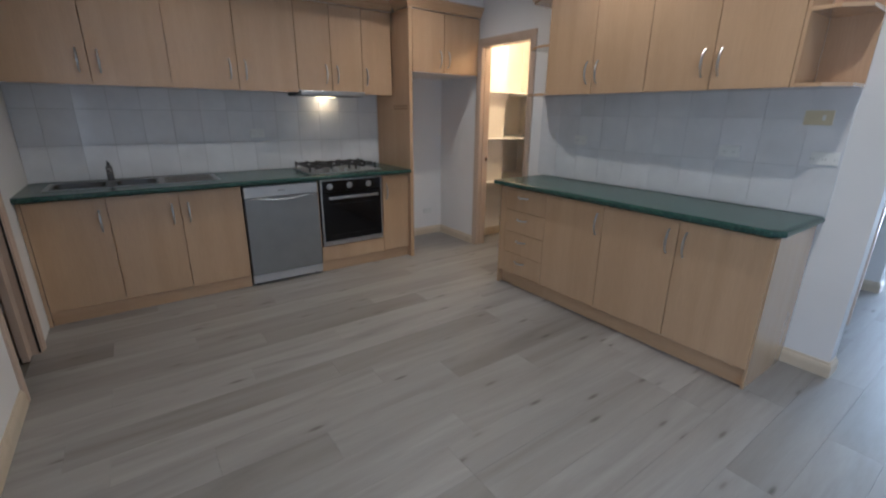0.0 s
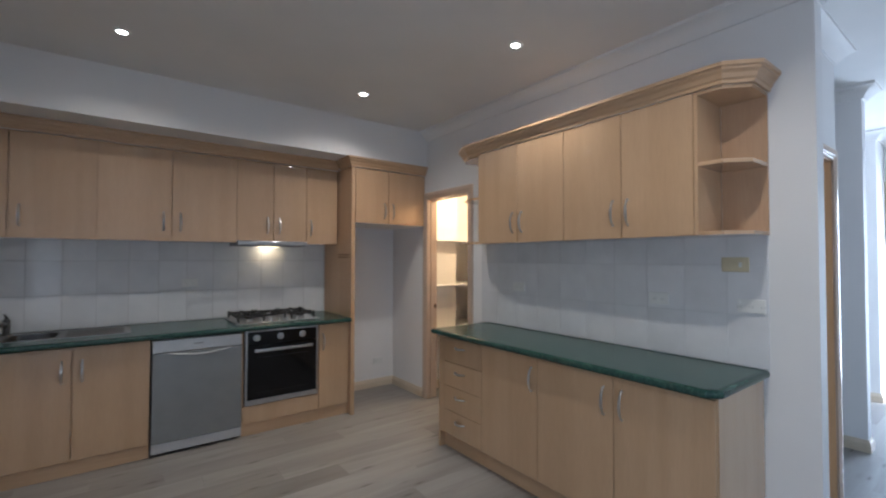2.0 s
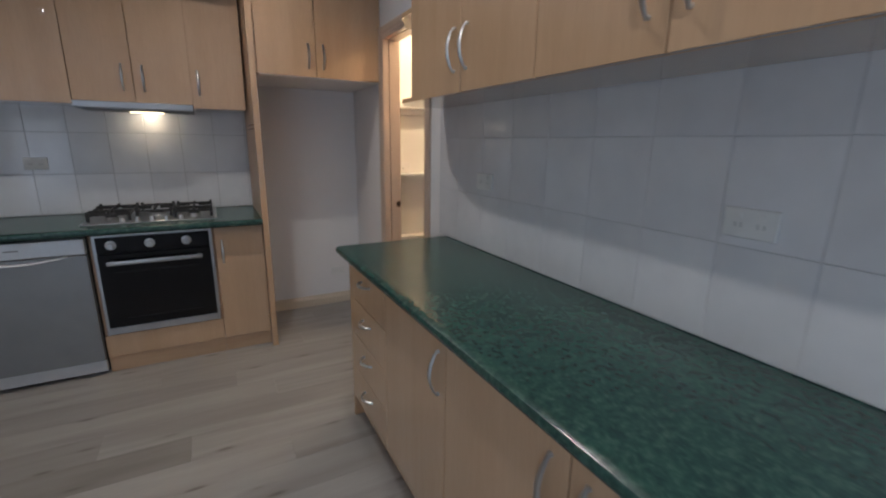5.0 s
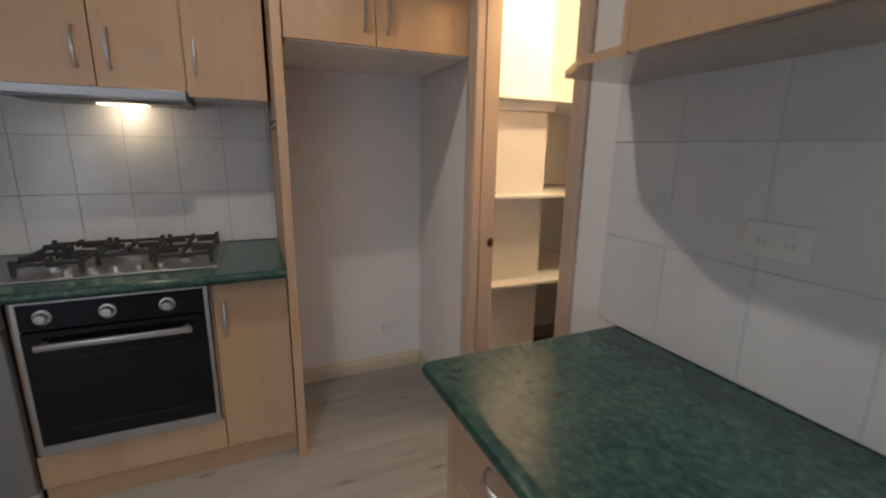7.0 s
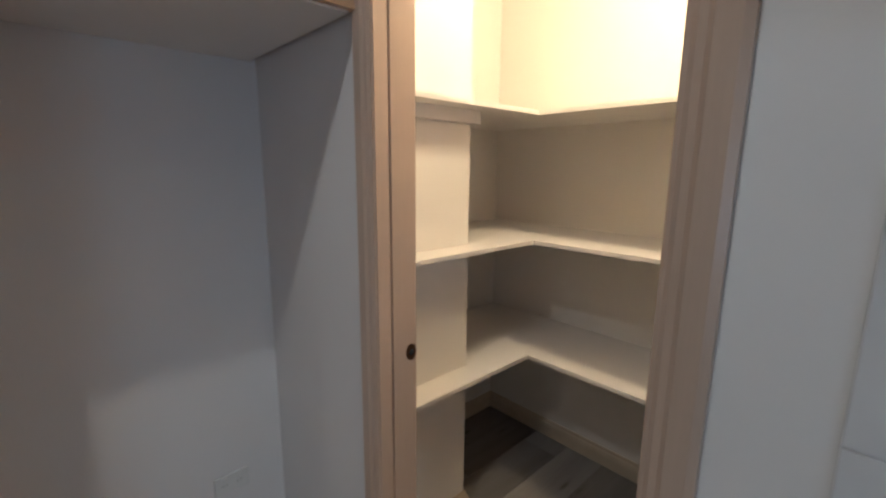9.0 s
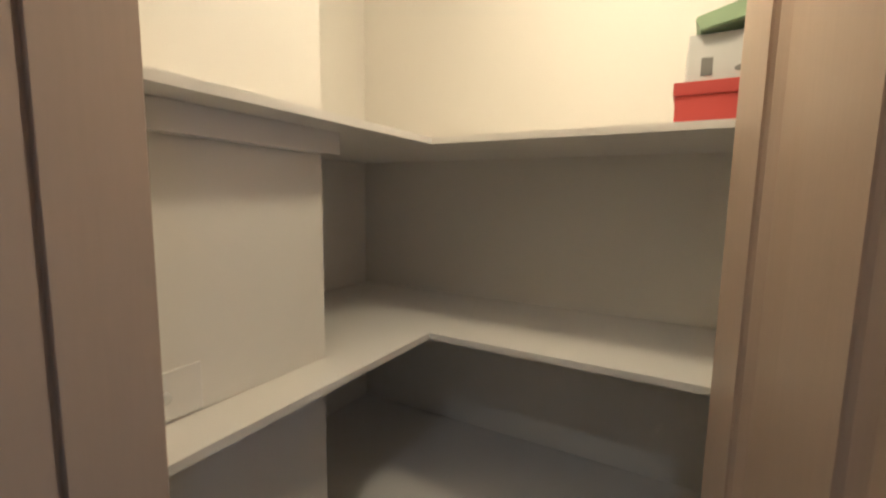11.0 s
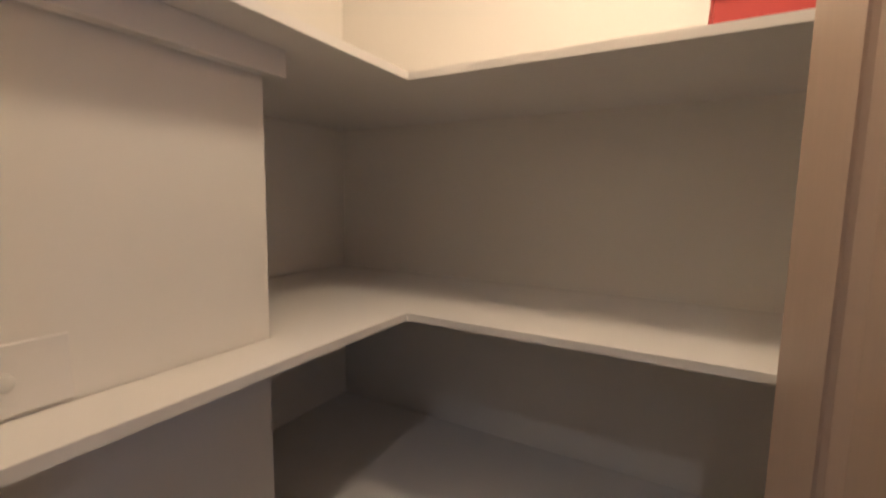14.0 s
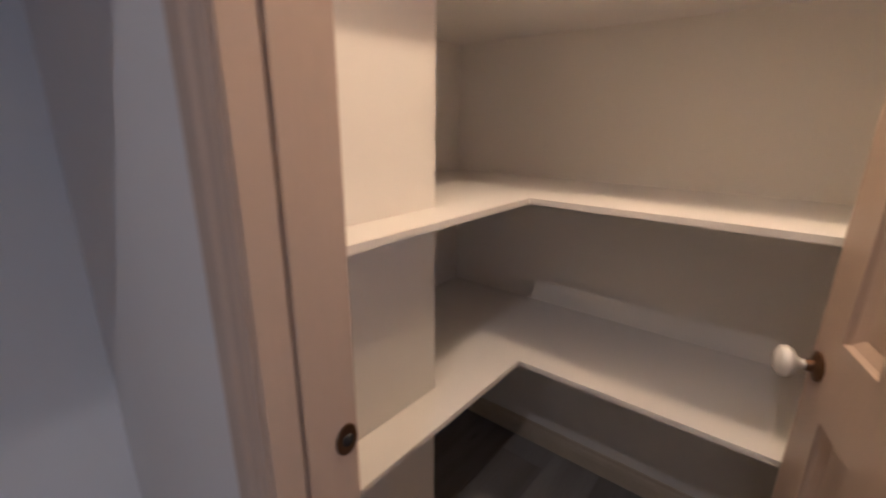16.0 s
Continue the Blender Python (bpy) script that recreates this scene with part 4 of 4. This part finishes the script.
lathe(b, (3.575, 4.6355, 1.2), (0, -1, 0), [(0.010, 0), (0.010, 0.004), (0.007, 0.006), (0, 0.006)], 14)
part("button", b, CERAMIC, plate_p, "", True)


def carton(name, c, w, d, h, turn, mat, label, lid=0.0):
    t = thing(name, c, label, "box")
    t.rotation_euler = (0, 0, radians(turn))
    part("body", boxes((-d / 2, -w / 2, 0, d / 2, w / 2, h - lid), bevel=0.002), mat, t, local=True)
    if lid:
        part("lid", boxes((-d / 2 - 0.004, -w / 2 - 0.004, h - lid, d / 2 + 0.004, w / 2 + 0.004, h), bevel=0.002), mat, t, local=True)
    return t


carton("shoe_box", (4.355, 3.855, 1.660), 0.29, 0.20, 0.088, 0, RED_CARD, "red cardboard shoe box with a lid on the shelf", 0.026)
wbx = carton("carton", (4.352, 3.868, 1.748), 0.235, 0.18, 0.090, 2, WHITE_CARD, "white cardboard carton on the red box")
part("printed_panel", boxes((-0.0912, 0.074, 0.010, -0.0902, 0.094, 0.044)), GREY_INK, wbx, "grey printed panel", local=True)
b = bmesh.new()
lathe(b, (-0.0902, 0.026, 0.02), (-1, 0, 0), [(0.0, 0.0012), (0.011, 0.001), (0.012, 0)], 16)
for v in b.verts:
    v.co.z = 0.02 + (v.co.z - 0.02) * 0.5
part("printed_oval", b, GREY_INK, wbx, "", local=True)
gbx = thing("packet", (4.34, 3.885, 1.8385), "crumpled green packet on the carton", "packet")
b = bmesh.new()
prof = [(0.078, 0.0), (0.090, 0.027), (0.03, 0.044), (-0.02, 0.060), (-0.09, 0.077), (-0.088, 0.034), (0.0, 0.014)]
lo = [b.verts.new((-0.098, yy, zz)) for yy, zz in prof]
hi = [b.verts.new((0.07, yy * 0.94, zz * 0.9)) for yy, zz in prof]
b.faces.new(lo)
b.faces.new(hi)
for j in range(len(prof)):
    b.faces.new((lo[j], lo[(j + 1) % 7], hi[(j + 1) % 7], hi[j]))
bmesh.ops.recalc_face_normals(b, faces=b.faces)
bmesh.ops.bevel(b, geom=b.edges[:], offset=0.003, segments=2, affect="EDGES")
part("wrapper", b, GREEN_CARD, gbx, smooth=True, local=True)

# pantry bulb in a batten holder
pb = thing("ceiling_bulb", (PLX, PLY, PZ), "bare warm bulb hanging on a short white cord", "ceiling light")
b = bmesh.new()
lathe(b, (PLX, PLY, PZ), (0, 0, -1), [(0.045, 0.0005), (0.045, 0.012), (0.025, 0.02), (0.008, 0.03), (0, 0.03)], 18)
part("ceiling_rose", b, PLASTIC, pb, "", True)
b = bmesh.new()
tube(b, [(PLX, PLY, PZ - 0.028), (PLX, PLY, PLZ + 0.13)], 0.0035, 8)
part("cord", b, PLASTIC, pb, "white flex cord", True)
b = bmesh.new()
lathe(b, (PLX, PLY, PLZ + 0.14), (0, 0, -1), [(0.006, 0), (0.012, 0.008), (0.018, 0.014), (0.02, 0.05), (0.016, 0.07), (0, 0.07)], 18)
part("holder", b, PLASTIC, pb, "white lamp holder", True)

# pantry door, standing open into the pantry
HINGE = (WX + 0.112, DY0 + 0.003, 0.006)
LEAF = 74.5
pd = thing("door_pantry", HINGE, "pine panelled pantry door standing open", "door", kind="structure")
pd.rotation_euler = (0, 0, radians(90 - LEAF))
LW, LH, LT = 0.648, 2.045, 0.035
panels = []
for px0, px1 in ((0.215, 0.333), (0.452, 0.560)):
    for pz0, pz1 in ((0.20, 0.885), (1.026, 1.92)):
        panels.append((px0, px1, pz0, pz1))
b = bmesh.new()
xs = sorted({0, LW} | {p[0] for p in panels} | {p[1] for p in panels})
zs = sorted({0, LH} | {p[2] for p in panels} | {p[3] for p in panels})
for xa, xb in zip(xs, xs[1:]):
    for za, zb in zip(zs, zs[1:]):
        if not any(p[0] == xa and p[1] == xb and p[2] == za and p[3] == zb for p in panels):
            box(b, xa, -LT, za, xb, 0, zb)
bmesh.ops.remove_doubles(b, verts=b.verts, dist=0.0001)
part("leaf", b, PINE, pd, local=True)
for x0, x1, z0, z1 in panels:
    b = bmesh.new()
    for face, sgn in ((-0.004, 1), (-LT + 0.004, -1)):
        rings = []
        for inset, dep in ((0.0, 0.0), (0.003, 0.005), (0.005, 0.0055), (0.019, 0.0125), (0.022, 0.0125), (0.024, 0.0115)):
            y = face - sgn * dep
            rings.append([b.verts.new(p) for p in ((x0 + inset, y, z0 + inset), (x1 - inset, y, z0 + inset), (x1 - inset, y, z1 - inset), (x0 + inset, y, z1 - inset))])
        for r0, r1 in zip(rings, rings[1:]):
            for j in range(4):
                b.faces.new((r0[j], r0[(j + 1) % 4], r1[(j + 1) % 4], r1[j]))
        b.faces.new(rings[-1])
    bmesh.ops.recalc_face_normals(b, faces=b.faces)
    part("panel", b, PINE, pd, "raised and fielded pine panel", local=True)
for sgn, y in ((1, 0.0), (-1, -LT)):
    kb = bmesh.new()
    lathe(kb, (LW - 0.034, y, 0.957), (0, sgn, 0), [(0.026, 0.0003), (0.026, 0.004), (0.018, 0.008), (0.011, 0.010), (0.010, 0.020), (0.0, 0.020)], 20)
    rose = part("rose", kb, BRASS, pd, "aged brass knob rose", True, True)
    kb = bmesh.new()
    lathe(kb, (LW - 0.034, y + sgn * 0.014, 0.957), (0, sgn, 0), [(0.009, 0), (0.009, 0.012), (0.013, 0.018), (0.024, 0.024), (0.028, 0.032), (0.026, 0.041), (0.016, 0.047), (0, 0.049)], 24)
    part("knob", kb, CERAMIC, rose, "white ceramic door knob", True, True)

# ---- side doorway on the west wall ----
struct("laundry_floor", boxes((LX - 2.0, 3.2, -0.05, LX - 0.1, 5.0, -0.002)), VINYL, "pale pink-beige vinyl floor", "floor")
struct("wall_laundry", boxes((LX - 2.1, 3.1, 0, LX - 2.0, 5.1, CZ), (LX - 2.0, 3.1, 0, LX - 0.1, 3.2, CZ), (LX - 2.0, 5.0, 0, LX - 0.1, 5.1, CZ)), WALL, "white painted laundry walls", "wall")
struct("laundry_ceiling", boxes((LX - 2.1, 3.1, 2.45, LX - 0.1, 5.1, 2.5)), CEIL, "white laundry ceiling", "ceiling")
struct("door_jamb_laundry", boxes((LX - 0.1, WD1 - 0.02, 0, LX + 0.002, WD1, 2.06), (LX - 0.1, WD0, 0, LX + 0.002, WD0 + 0.02, 2.06), (LX - 0.1, WD0 + 0.02, 2.04, LX + 0.002, WD1 - 0.02, 2.06)), PINE, "pine lining of the side doorway", "door frame")
# dark strip added for the shade in the gap between jamb and leaf
struct("gap_shade_laundry", boxes((LX - 0.008, WD1 - 0.0265, 0.01, LX + 0.003, WD1 - 0.0205, 2.03)), GAP_BLACK, "black strip painted as the shaded gap beside the sliding door", "door frame")
ld = thing("door_laundry", (LX - 0.06, WD1 - 0.025, 0.004), "pine sliding door pushed into its pocket", "door", kind="structure")
part("leaf", boxes((LX - 0.072, WD1 - 0.12, 0.006, LX - 0.038, WD1 - 0.027, 2.03), bevel=0.002), PINE, ld)
part("latch", boxes((LX - 0.0375, WD1 - 0.10, 0.95, LX - 0.035, WD1 - 0.07, 1.05)), BRASS, ld)

# ---- hall and entrance ----
fr = struct("door_frame_front", boxes((FX - 0.012, FD1, 0, FX + 0.11, FD1 + 0.05, 2.29), (FX - 0.012, FD0 - 0.05, 0, FX + 0.11, FD0, 2.29), (FX - 0.012, FD0, 2.24, FX + 0.11, FD1, 2.29), (FX + 0.02, FD0, 1.985, FX + 0.09, FD1, 2.025), bevel=0.003),
            PINE_L, "cream timber entrance frame with a transom bar", "door frame")
struct("door_sill", boxes((FX - 0.01, FD0, -0.007, FX + 0.14, FD1, 0.016), bevel=0.004), SILVER, "worn metal entrance sill", "sill")
plate("light_switch", (7.15, 1.548, 1.25), (0, -1, 0), 0.075, 0.12, PLASTIC, "white light switch beside the entrance", 0, 1)

# ---- outside the entrance ----
gm = bmesh.new()
GROUND = [(-400, -0.09), (9, -0.09), (12, -0.2), (50, -2.71), (56, -2.9), (400, -2.9)]   # the drive falls away from the house
edge = [[gm.verts.new((gx, gy, gz)) for gx, gz in GROUND] for gy in (-400, -60, 60, 400)]
for ea, eb in zip(edge, edge[1:]):
    for k in range(len(GROUND) - 1):
        gm.faces.new((ea[k], ea[k + 1], eb[k + 1], eb[k]))
struct("ground", gm, CONCRETE, "pale sunlit concrete drive falling away from the house", "ground")

vb = thing("verandah_beam", (9.47, 1.2, -0.09), "dark blue-grey verandah beam on two posts outside", "beam", kind="structure")
SLATE = paint_mat("slate_paint", (0.07, 0.085, 0.12), 0.5)
part("beam", boxes((9.41, -1.6, 2.445, 9.53, 4.0, 2.54), bevel=0.004), SLATE, vb)
for vy in (-1.5, 3.9):
    part("post", boxes((9.42, vy - 0.05, -0.0895, 9.52, vy + 0.05, 2.444), bevel=0.004), SLATE, vb)

CAR_BLUE = plain("car_blue", (0.012, 0.03, 0.085), 0.2, 0.2, 0.5, 0.8)
CAR_WHITE = plain("car_white", (0.7, 0.7, 0.7), 0.25, 0, 0.5, 0.6)
CAR_GLASS = plain("car_glass", (0.02, 0.025, 0.03), 0.05)
TYRE = plain("tyre", (0.02, 0.02, 0.02), 0.8)
LAMP_GLASS = plain("lamp_glass", (0.6, 0.6, 0.6), 0.15)


def ground_z(x):
    for (xa, za), (xb, zb) in zip(GROUND, GROUND[1:]):
        if x <= xb:
            return za + (zb - za) * (x - xa) / (xb - xa)


def car(x, y, turn, mat, label):
    c = thing("car", (x, y, ground_z(x)), label, "car", "parked cars")
    c.rotation_euler = (0, 0, radians(turn))

    def hull(prof, w0, w1):
        bm = bmesh.new()
        a = [bm.verts.new((px, -(w0 if pz < 0.9 else w1), pz)) for px, pz in prof]
        b = [bm.verts.new((px, (w0 if pz < 0.9 else w1), pz)) for px, pz in prof]
        bm.faces.new(a)
        bm.faces.new(b)
        k = len(prof)
        for j in range(k):
            bm.faces.new((a[j], a[(j + 1) % k], b[(j + 1) % k], b[j]))
        bmesh.ops.recalc_face_normals(bm, faces=bm.faces)
        bmesh.ops.bevel(bm, geom=bm.edges[:], offset=0.035, segments=2, affect="EDGES")
        return bm
    body = part("body", hull([(-2.1, 0.3), (-2.15, 0.55), (-2.05, 0.85), (-1.6, 0.93), (0.9, 0.93), (1.9, 0.8), (2.15, 0.6), (2.1, 0.3)], 0.86, 0.8), mat, c, smooth=True, local=True)
    part("cabin", hull([(-1.7, 0.90), (-1.15, 1.40), (0.1, 1.43), (0.95, 0.90)], 0.78, 0.66), CAR_GLASS, body, "dark glazed cabin", True, True)
    part("roof", hull([(-1.12, 1.41), (-1.05, 1.46), (0.0, 1.48), (0.1, 1.43)], 0.62, 0.6), mat, body, "", True, True)
    for hy in (-0.6, 0.6):
        part("headlight", boxes((2.08, hy - 0.16, 0.60, 2.17, hy + 0.16, 0.72), bevel=0.02), LAMP_GLASS, body, "clear headlight", True, True)
        part("tail_light", boxes((-2.17, hy - 0.14, 0.62, -2.08, hy + 0.14, 0.76), bevel=0.02), RED_CARD, body, "red tail light", True, True)
    for wx in (-1.3, 1.3):
        for wy in (-0.82, 0.82):
            b = bmesh.new()
            lathe(b, (wx, wy - 0.1, 0.31), (0, 1, 0), [(0.2, 0), (0.29, 0), (0.31, 0.03), (0.31, 0.17), (0.29, 0.2), (0.2, 0.2)], 22)
            wh = part("wheel", b, TYRE, c, "black tyre", True, True)
            b = bmesh.new()
            lathe(b, (wx, wy - 0.095, 0.31), (0, 1, 0), [(0.0, 0.01), (0.05, 0.0), (0.2, 0.012), (0.2, 0.178), (0.05, 0.19), (0, 0.18)], 16)
            part("rim", b, SILVER_L, wh, "silver rim", True, True)
    return c


car(50, 7.0, 88, CAR_BLUE, "dark blue parked car on the drive")
car(57.5, 7.6, 92, CAR_WHITE, "white parked car behind the blue one")


def leaf_mat():
    m, n, l, b = material("leaves", 0.6)
    g = n.new("ShaderNodeNewGeometry")
    r = ramp(n, [(0.0, (0.10, 0.20, 0.06)), (0.5, (0.16, 0.27, 0.09)), (1.0, (0.24, 0.34, 0.11))])
    l.new(g.outputs["Random Per Island"], r.inputs[0])
    l.new(r.outputs[0], b.inputs["Base Color"])
    thin = n.new("ShaderNodeBsdfTranslucent")
    l.new(r.outputs[0], thin.inputs[0])
    both = n.new("ShaderNodeMixShader")
    both.inputs[0].default_value = 0.5
    l.new(b.outputs[0], both.inputs[1])
    l.new(thin.outputs[0], both.inputs[2])
    l.new(both.outputs[0], n["Material Output"].inputs[0])
    return m


LEAVES = leaf_mat()
BARK = wood_mat("bark", (0.16, 0.12, 0.09), (0.08, 0.06, 0.045), "z", 0.8)


def tree(x, y, h, seed, label):
    rng = random.Random(seed)
    t = thing("tree", (x, y, ground_z(x)), label, "tree", "street trees")
    b = bmesh.new()
    tube(b, [(0, 0, 0), (0.05, 0.02, h * 0.25), (-0.03, 0.05, h * 0.55), (0.04, 0, h * 0.85)], [0.16, 0.12, 0.08, 0.02], 8)
    tips = []
    for i in range(9):
        a, z = i * 2.4, h * (0.3 + 0.06 * i)
        r = h * (0.32 - 0.018 * i)
        tip = (r * math.cos(a), r * math.sin(a), z + r * 0.7)
        tube(b, [(0, 0.03, z), (tip[0] * 0.5, tip[1] * 0.5, z + r * 0.3), tip], [0.06, 0.035, 0.01], 6)
        tips.append(tip)
        tips.append((tip[0] * 0.5, tip[1] * 0.5, z + r * 0.6))
    part("trunk", b, BARK, t, local=True)
    verts, faces = [], []
    for tip in tips:
        for _ in range(230):
            p = Vector(tip) + Vector((rng.gauss(0, 1), rng.gauss(0, 1), rng.gauss(0, 0.8))) * h * 0.085
            d, e = Vector((rng.uniform(-1, 1), rng.uniform(-1, 1), rng.uniform(-1, 1))).normalized(), Vector((rng.uniform(-1, 1), rng.uniform(-1, 1), rng.uniform(-0.5, 0.5))).normalized()
            s = rng.uniform(0.10, 0.2)
            k = len(verts)
            verts += [p - d * s, p + e * s * 0.5, p + d * s, p - e * s * 0.5]
            faces.append((k, k + 1, k + 2, k + 3))
    me = bpy.data.meshes.new("crown")
    me.from_pydata([tuple(p) for p in verts], [], faces)
    me.materials.append(LEAVES)
    ob = new("crown", me)
    ob.parent = t
    tagged(ob, "loose crown of green leaves")


tree(75, 9.0, 8.2, 3, "green leafy tree beyond the parked cars")
tree(80, 7.6, 6.4, 5, "green leafy tree beyond the parked cars")
tree(88, 4.2, 5.2, 8, "green leafy tree beyond the parked cars")

# ---- pieces: tiles and planks ----
TW, TH, TD = 0.2065, 0.264, 0.007


def tile_run(parent, axis, start, end, first_joint, rows, face, joint=0.0018, width=TW):
    """Glazed tiles on a wall face; joints fall at first_joint + k * width."""
    meshes = {}
    edges = [start]
    k = math.ceil((start - first_joint) / width + 1e-6)
    while first_joint + k * width < end - 1e-6:
        edges.append(first_joint + k * width)
        k += 1
    edges.append(end)
    for z0, z1 in rows:
        for a, b in zip(edges, edges[1:]):
            w, h = round(b - a - joint, 4), round(z1 - z0 - 0.002, 4)
            if w < 0.012:
                continue
            if (w, h) not in meshes:
                if axis == "x":
                    bm = boxes((-w / 2, -TD, -h / 2, w / 2, -0.0005, h / 2), bevel=0.0014)
                else:
                    bm = boxes((-TD, -w / 2, -h / 2, -0.0005, w / 2, h / 2), bevel=0.0014)
                meshes[(w, h)] = finish(bm, "tile", TILE)
            ob = new("tile", meshes[(w, h)])
            mid, zc = (a + b) / 2, (z0 + z1) / 2
            ob.location = (mid, face, zc) if axis == "x" else (face, mid, zc)
            ob.parent = parent


ROWS = [(0.902, 1.163), (1.163, 1.427), (1.427, 1.60)]
tile_run(wall_n, "x", LX + 0.001, 2.494, 1.652, ROWS, WY)
tile_run(wall_e, "y", 1.432, 3.534, 1.611, [(0.902, 1.160), (1.160, 1.416), (1.416, 1.60)], WX, 0.0015, 0.2153)
gr = part("grout", boxes((LX + 0.001, WY - 0.004, 0.902, 2.494, WY - 0.0004, 1.60)), GROUT_GREY, wall_n)
gr = part("grout", boxes((WX - 0.004, 1.432, 0.902, WX - 0.0004, 3.534, 1.60)), GROUT, wall_e)

PW, PL = 0.194, 1.22
plank_meshes = {}


def plank(x0, x1, y0, y1):
    """One board of the floor, cut to length at the walls."""
    w, d = round(x1 - x0 - 0.0006, 4), round(y1 - y0 - 0.0006, 4)
    if w < 0.02 or d < 0.02:
        return
    if (w, d) not in plank_meshes:
        plank_meshes[(w, d)] = finish(boxes((-w / 2, -d / 2, -0.0075, w / 2, d / 2, 0.0), bevel=0.0006), "plank", PLANK)
    ob = new("plank", plank_meshes[(w, d)])
    ob.location = ((x0 + x1) / 2, (y0 + y1) / 2, 0)
    ob.parent = floor


rng = random.Random(11)
offsets = [0.0, 0.42, 0.84, 0.21, 0.63, 1.02]
row = 0
y = 3.401 + 9 * PW - PW / 2
while y > SY:
    # rooms that this row of boards runs through, from west to east
    if y > PS:
        spans = [(LX - 0.04, PB + 0.02)]
    elif y > 2.6:
        spans = [(LX - 0.04, WX + 0.02), (5.36, 6.97)]
    elif y > 1.6:
        spans = [(LX - 0.04, WX + 0.02), (4.34, 5.30), (5.36, 6.97)]
    else:
        spans = [(LX - 0.04, FX + 0.04)]
    off = -1.22 + offsets[row % 6] + (0.0 if row % 6 == 0 else rng.uniform(-0.06, 0.06))
    if abs(y - 3.304) < 0.01 or abs(y - 1.85) < 0.1:
        off = -1.22
    ya, yb = max(y - PW / 2, SY - 0.02), min(y + PW / 2, PN + 0.02)
    x = off - PL
    while x < FX + 0.1:
        for sa, sb in spans:
            if min(x + PL, sb) > max(x, sa):
                plank(max(x, sa), min(x + PL, sb), ya, yb)
        x += PL
    y -= PW
    row += 1
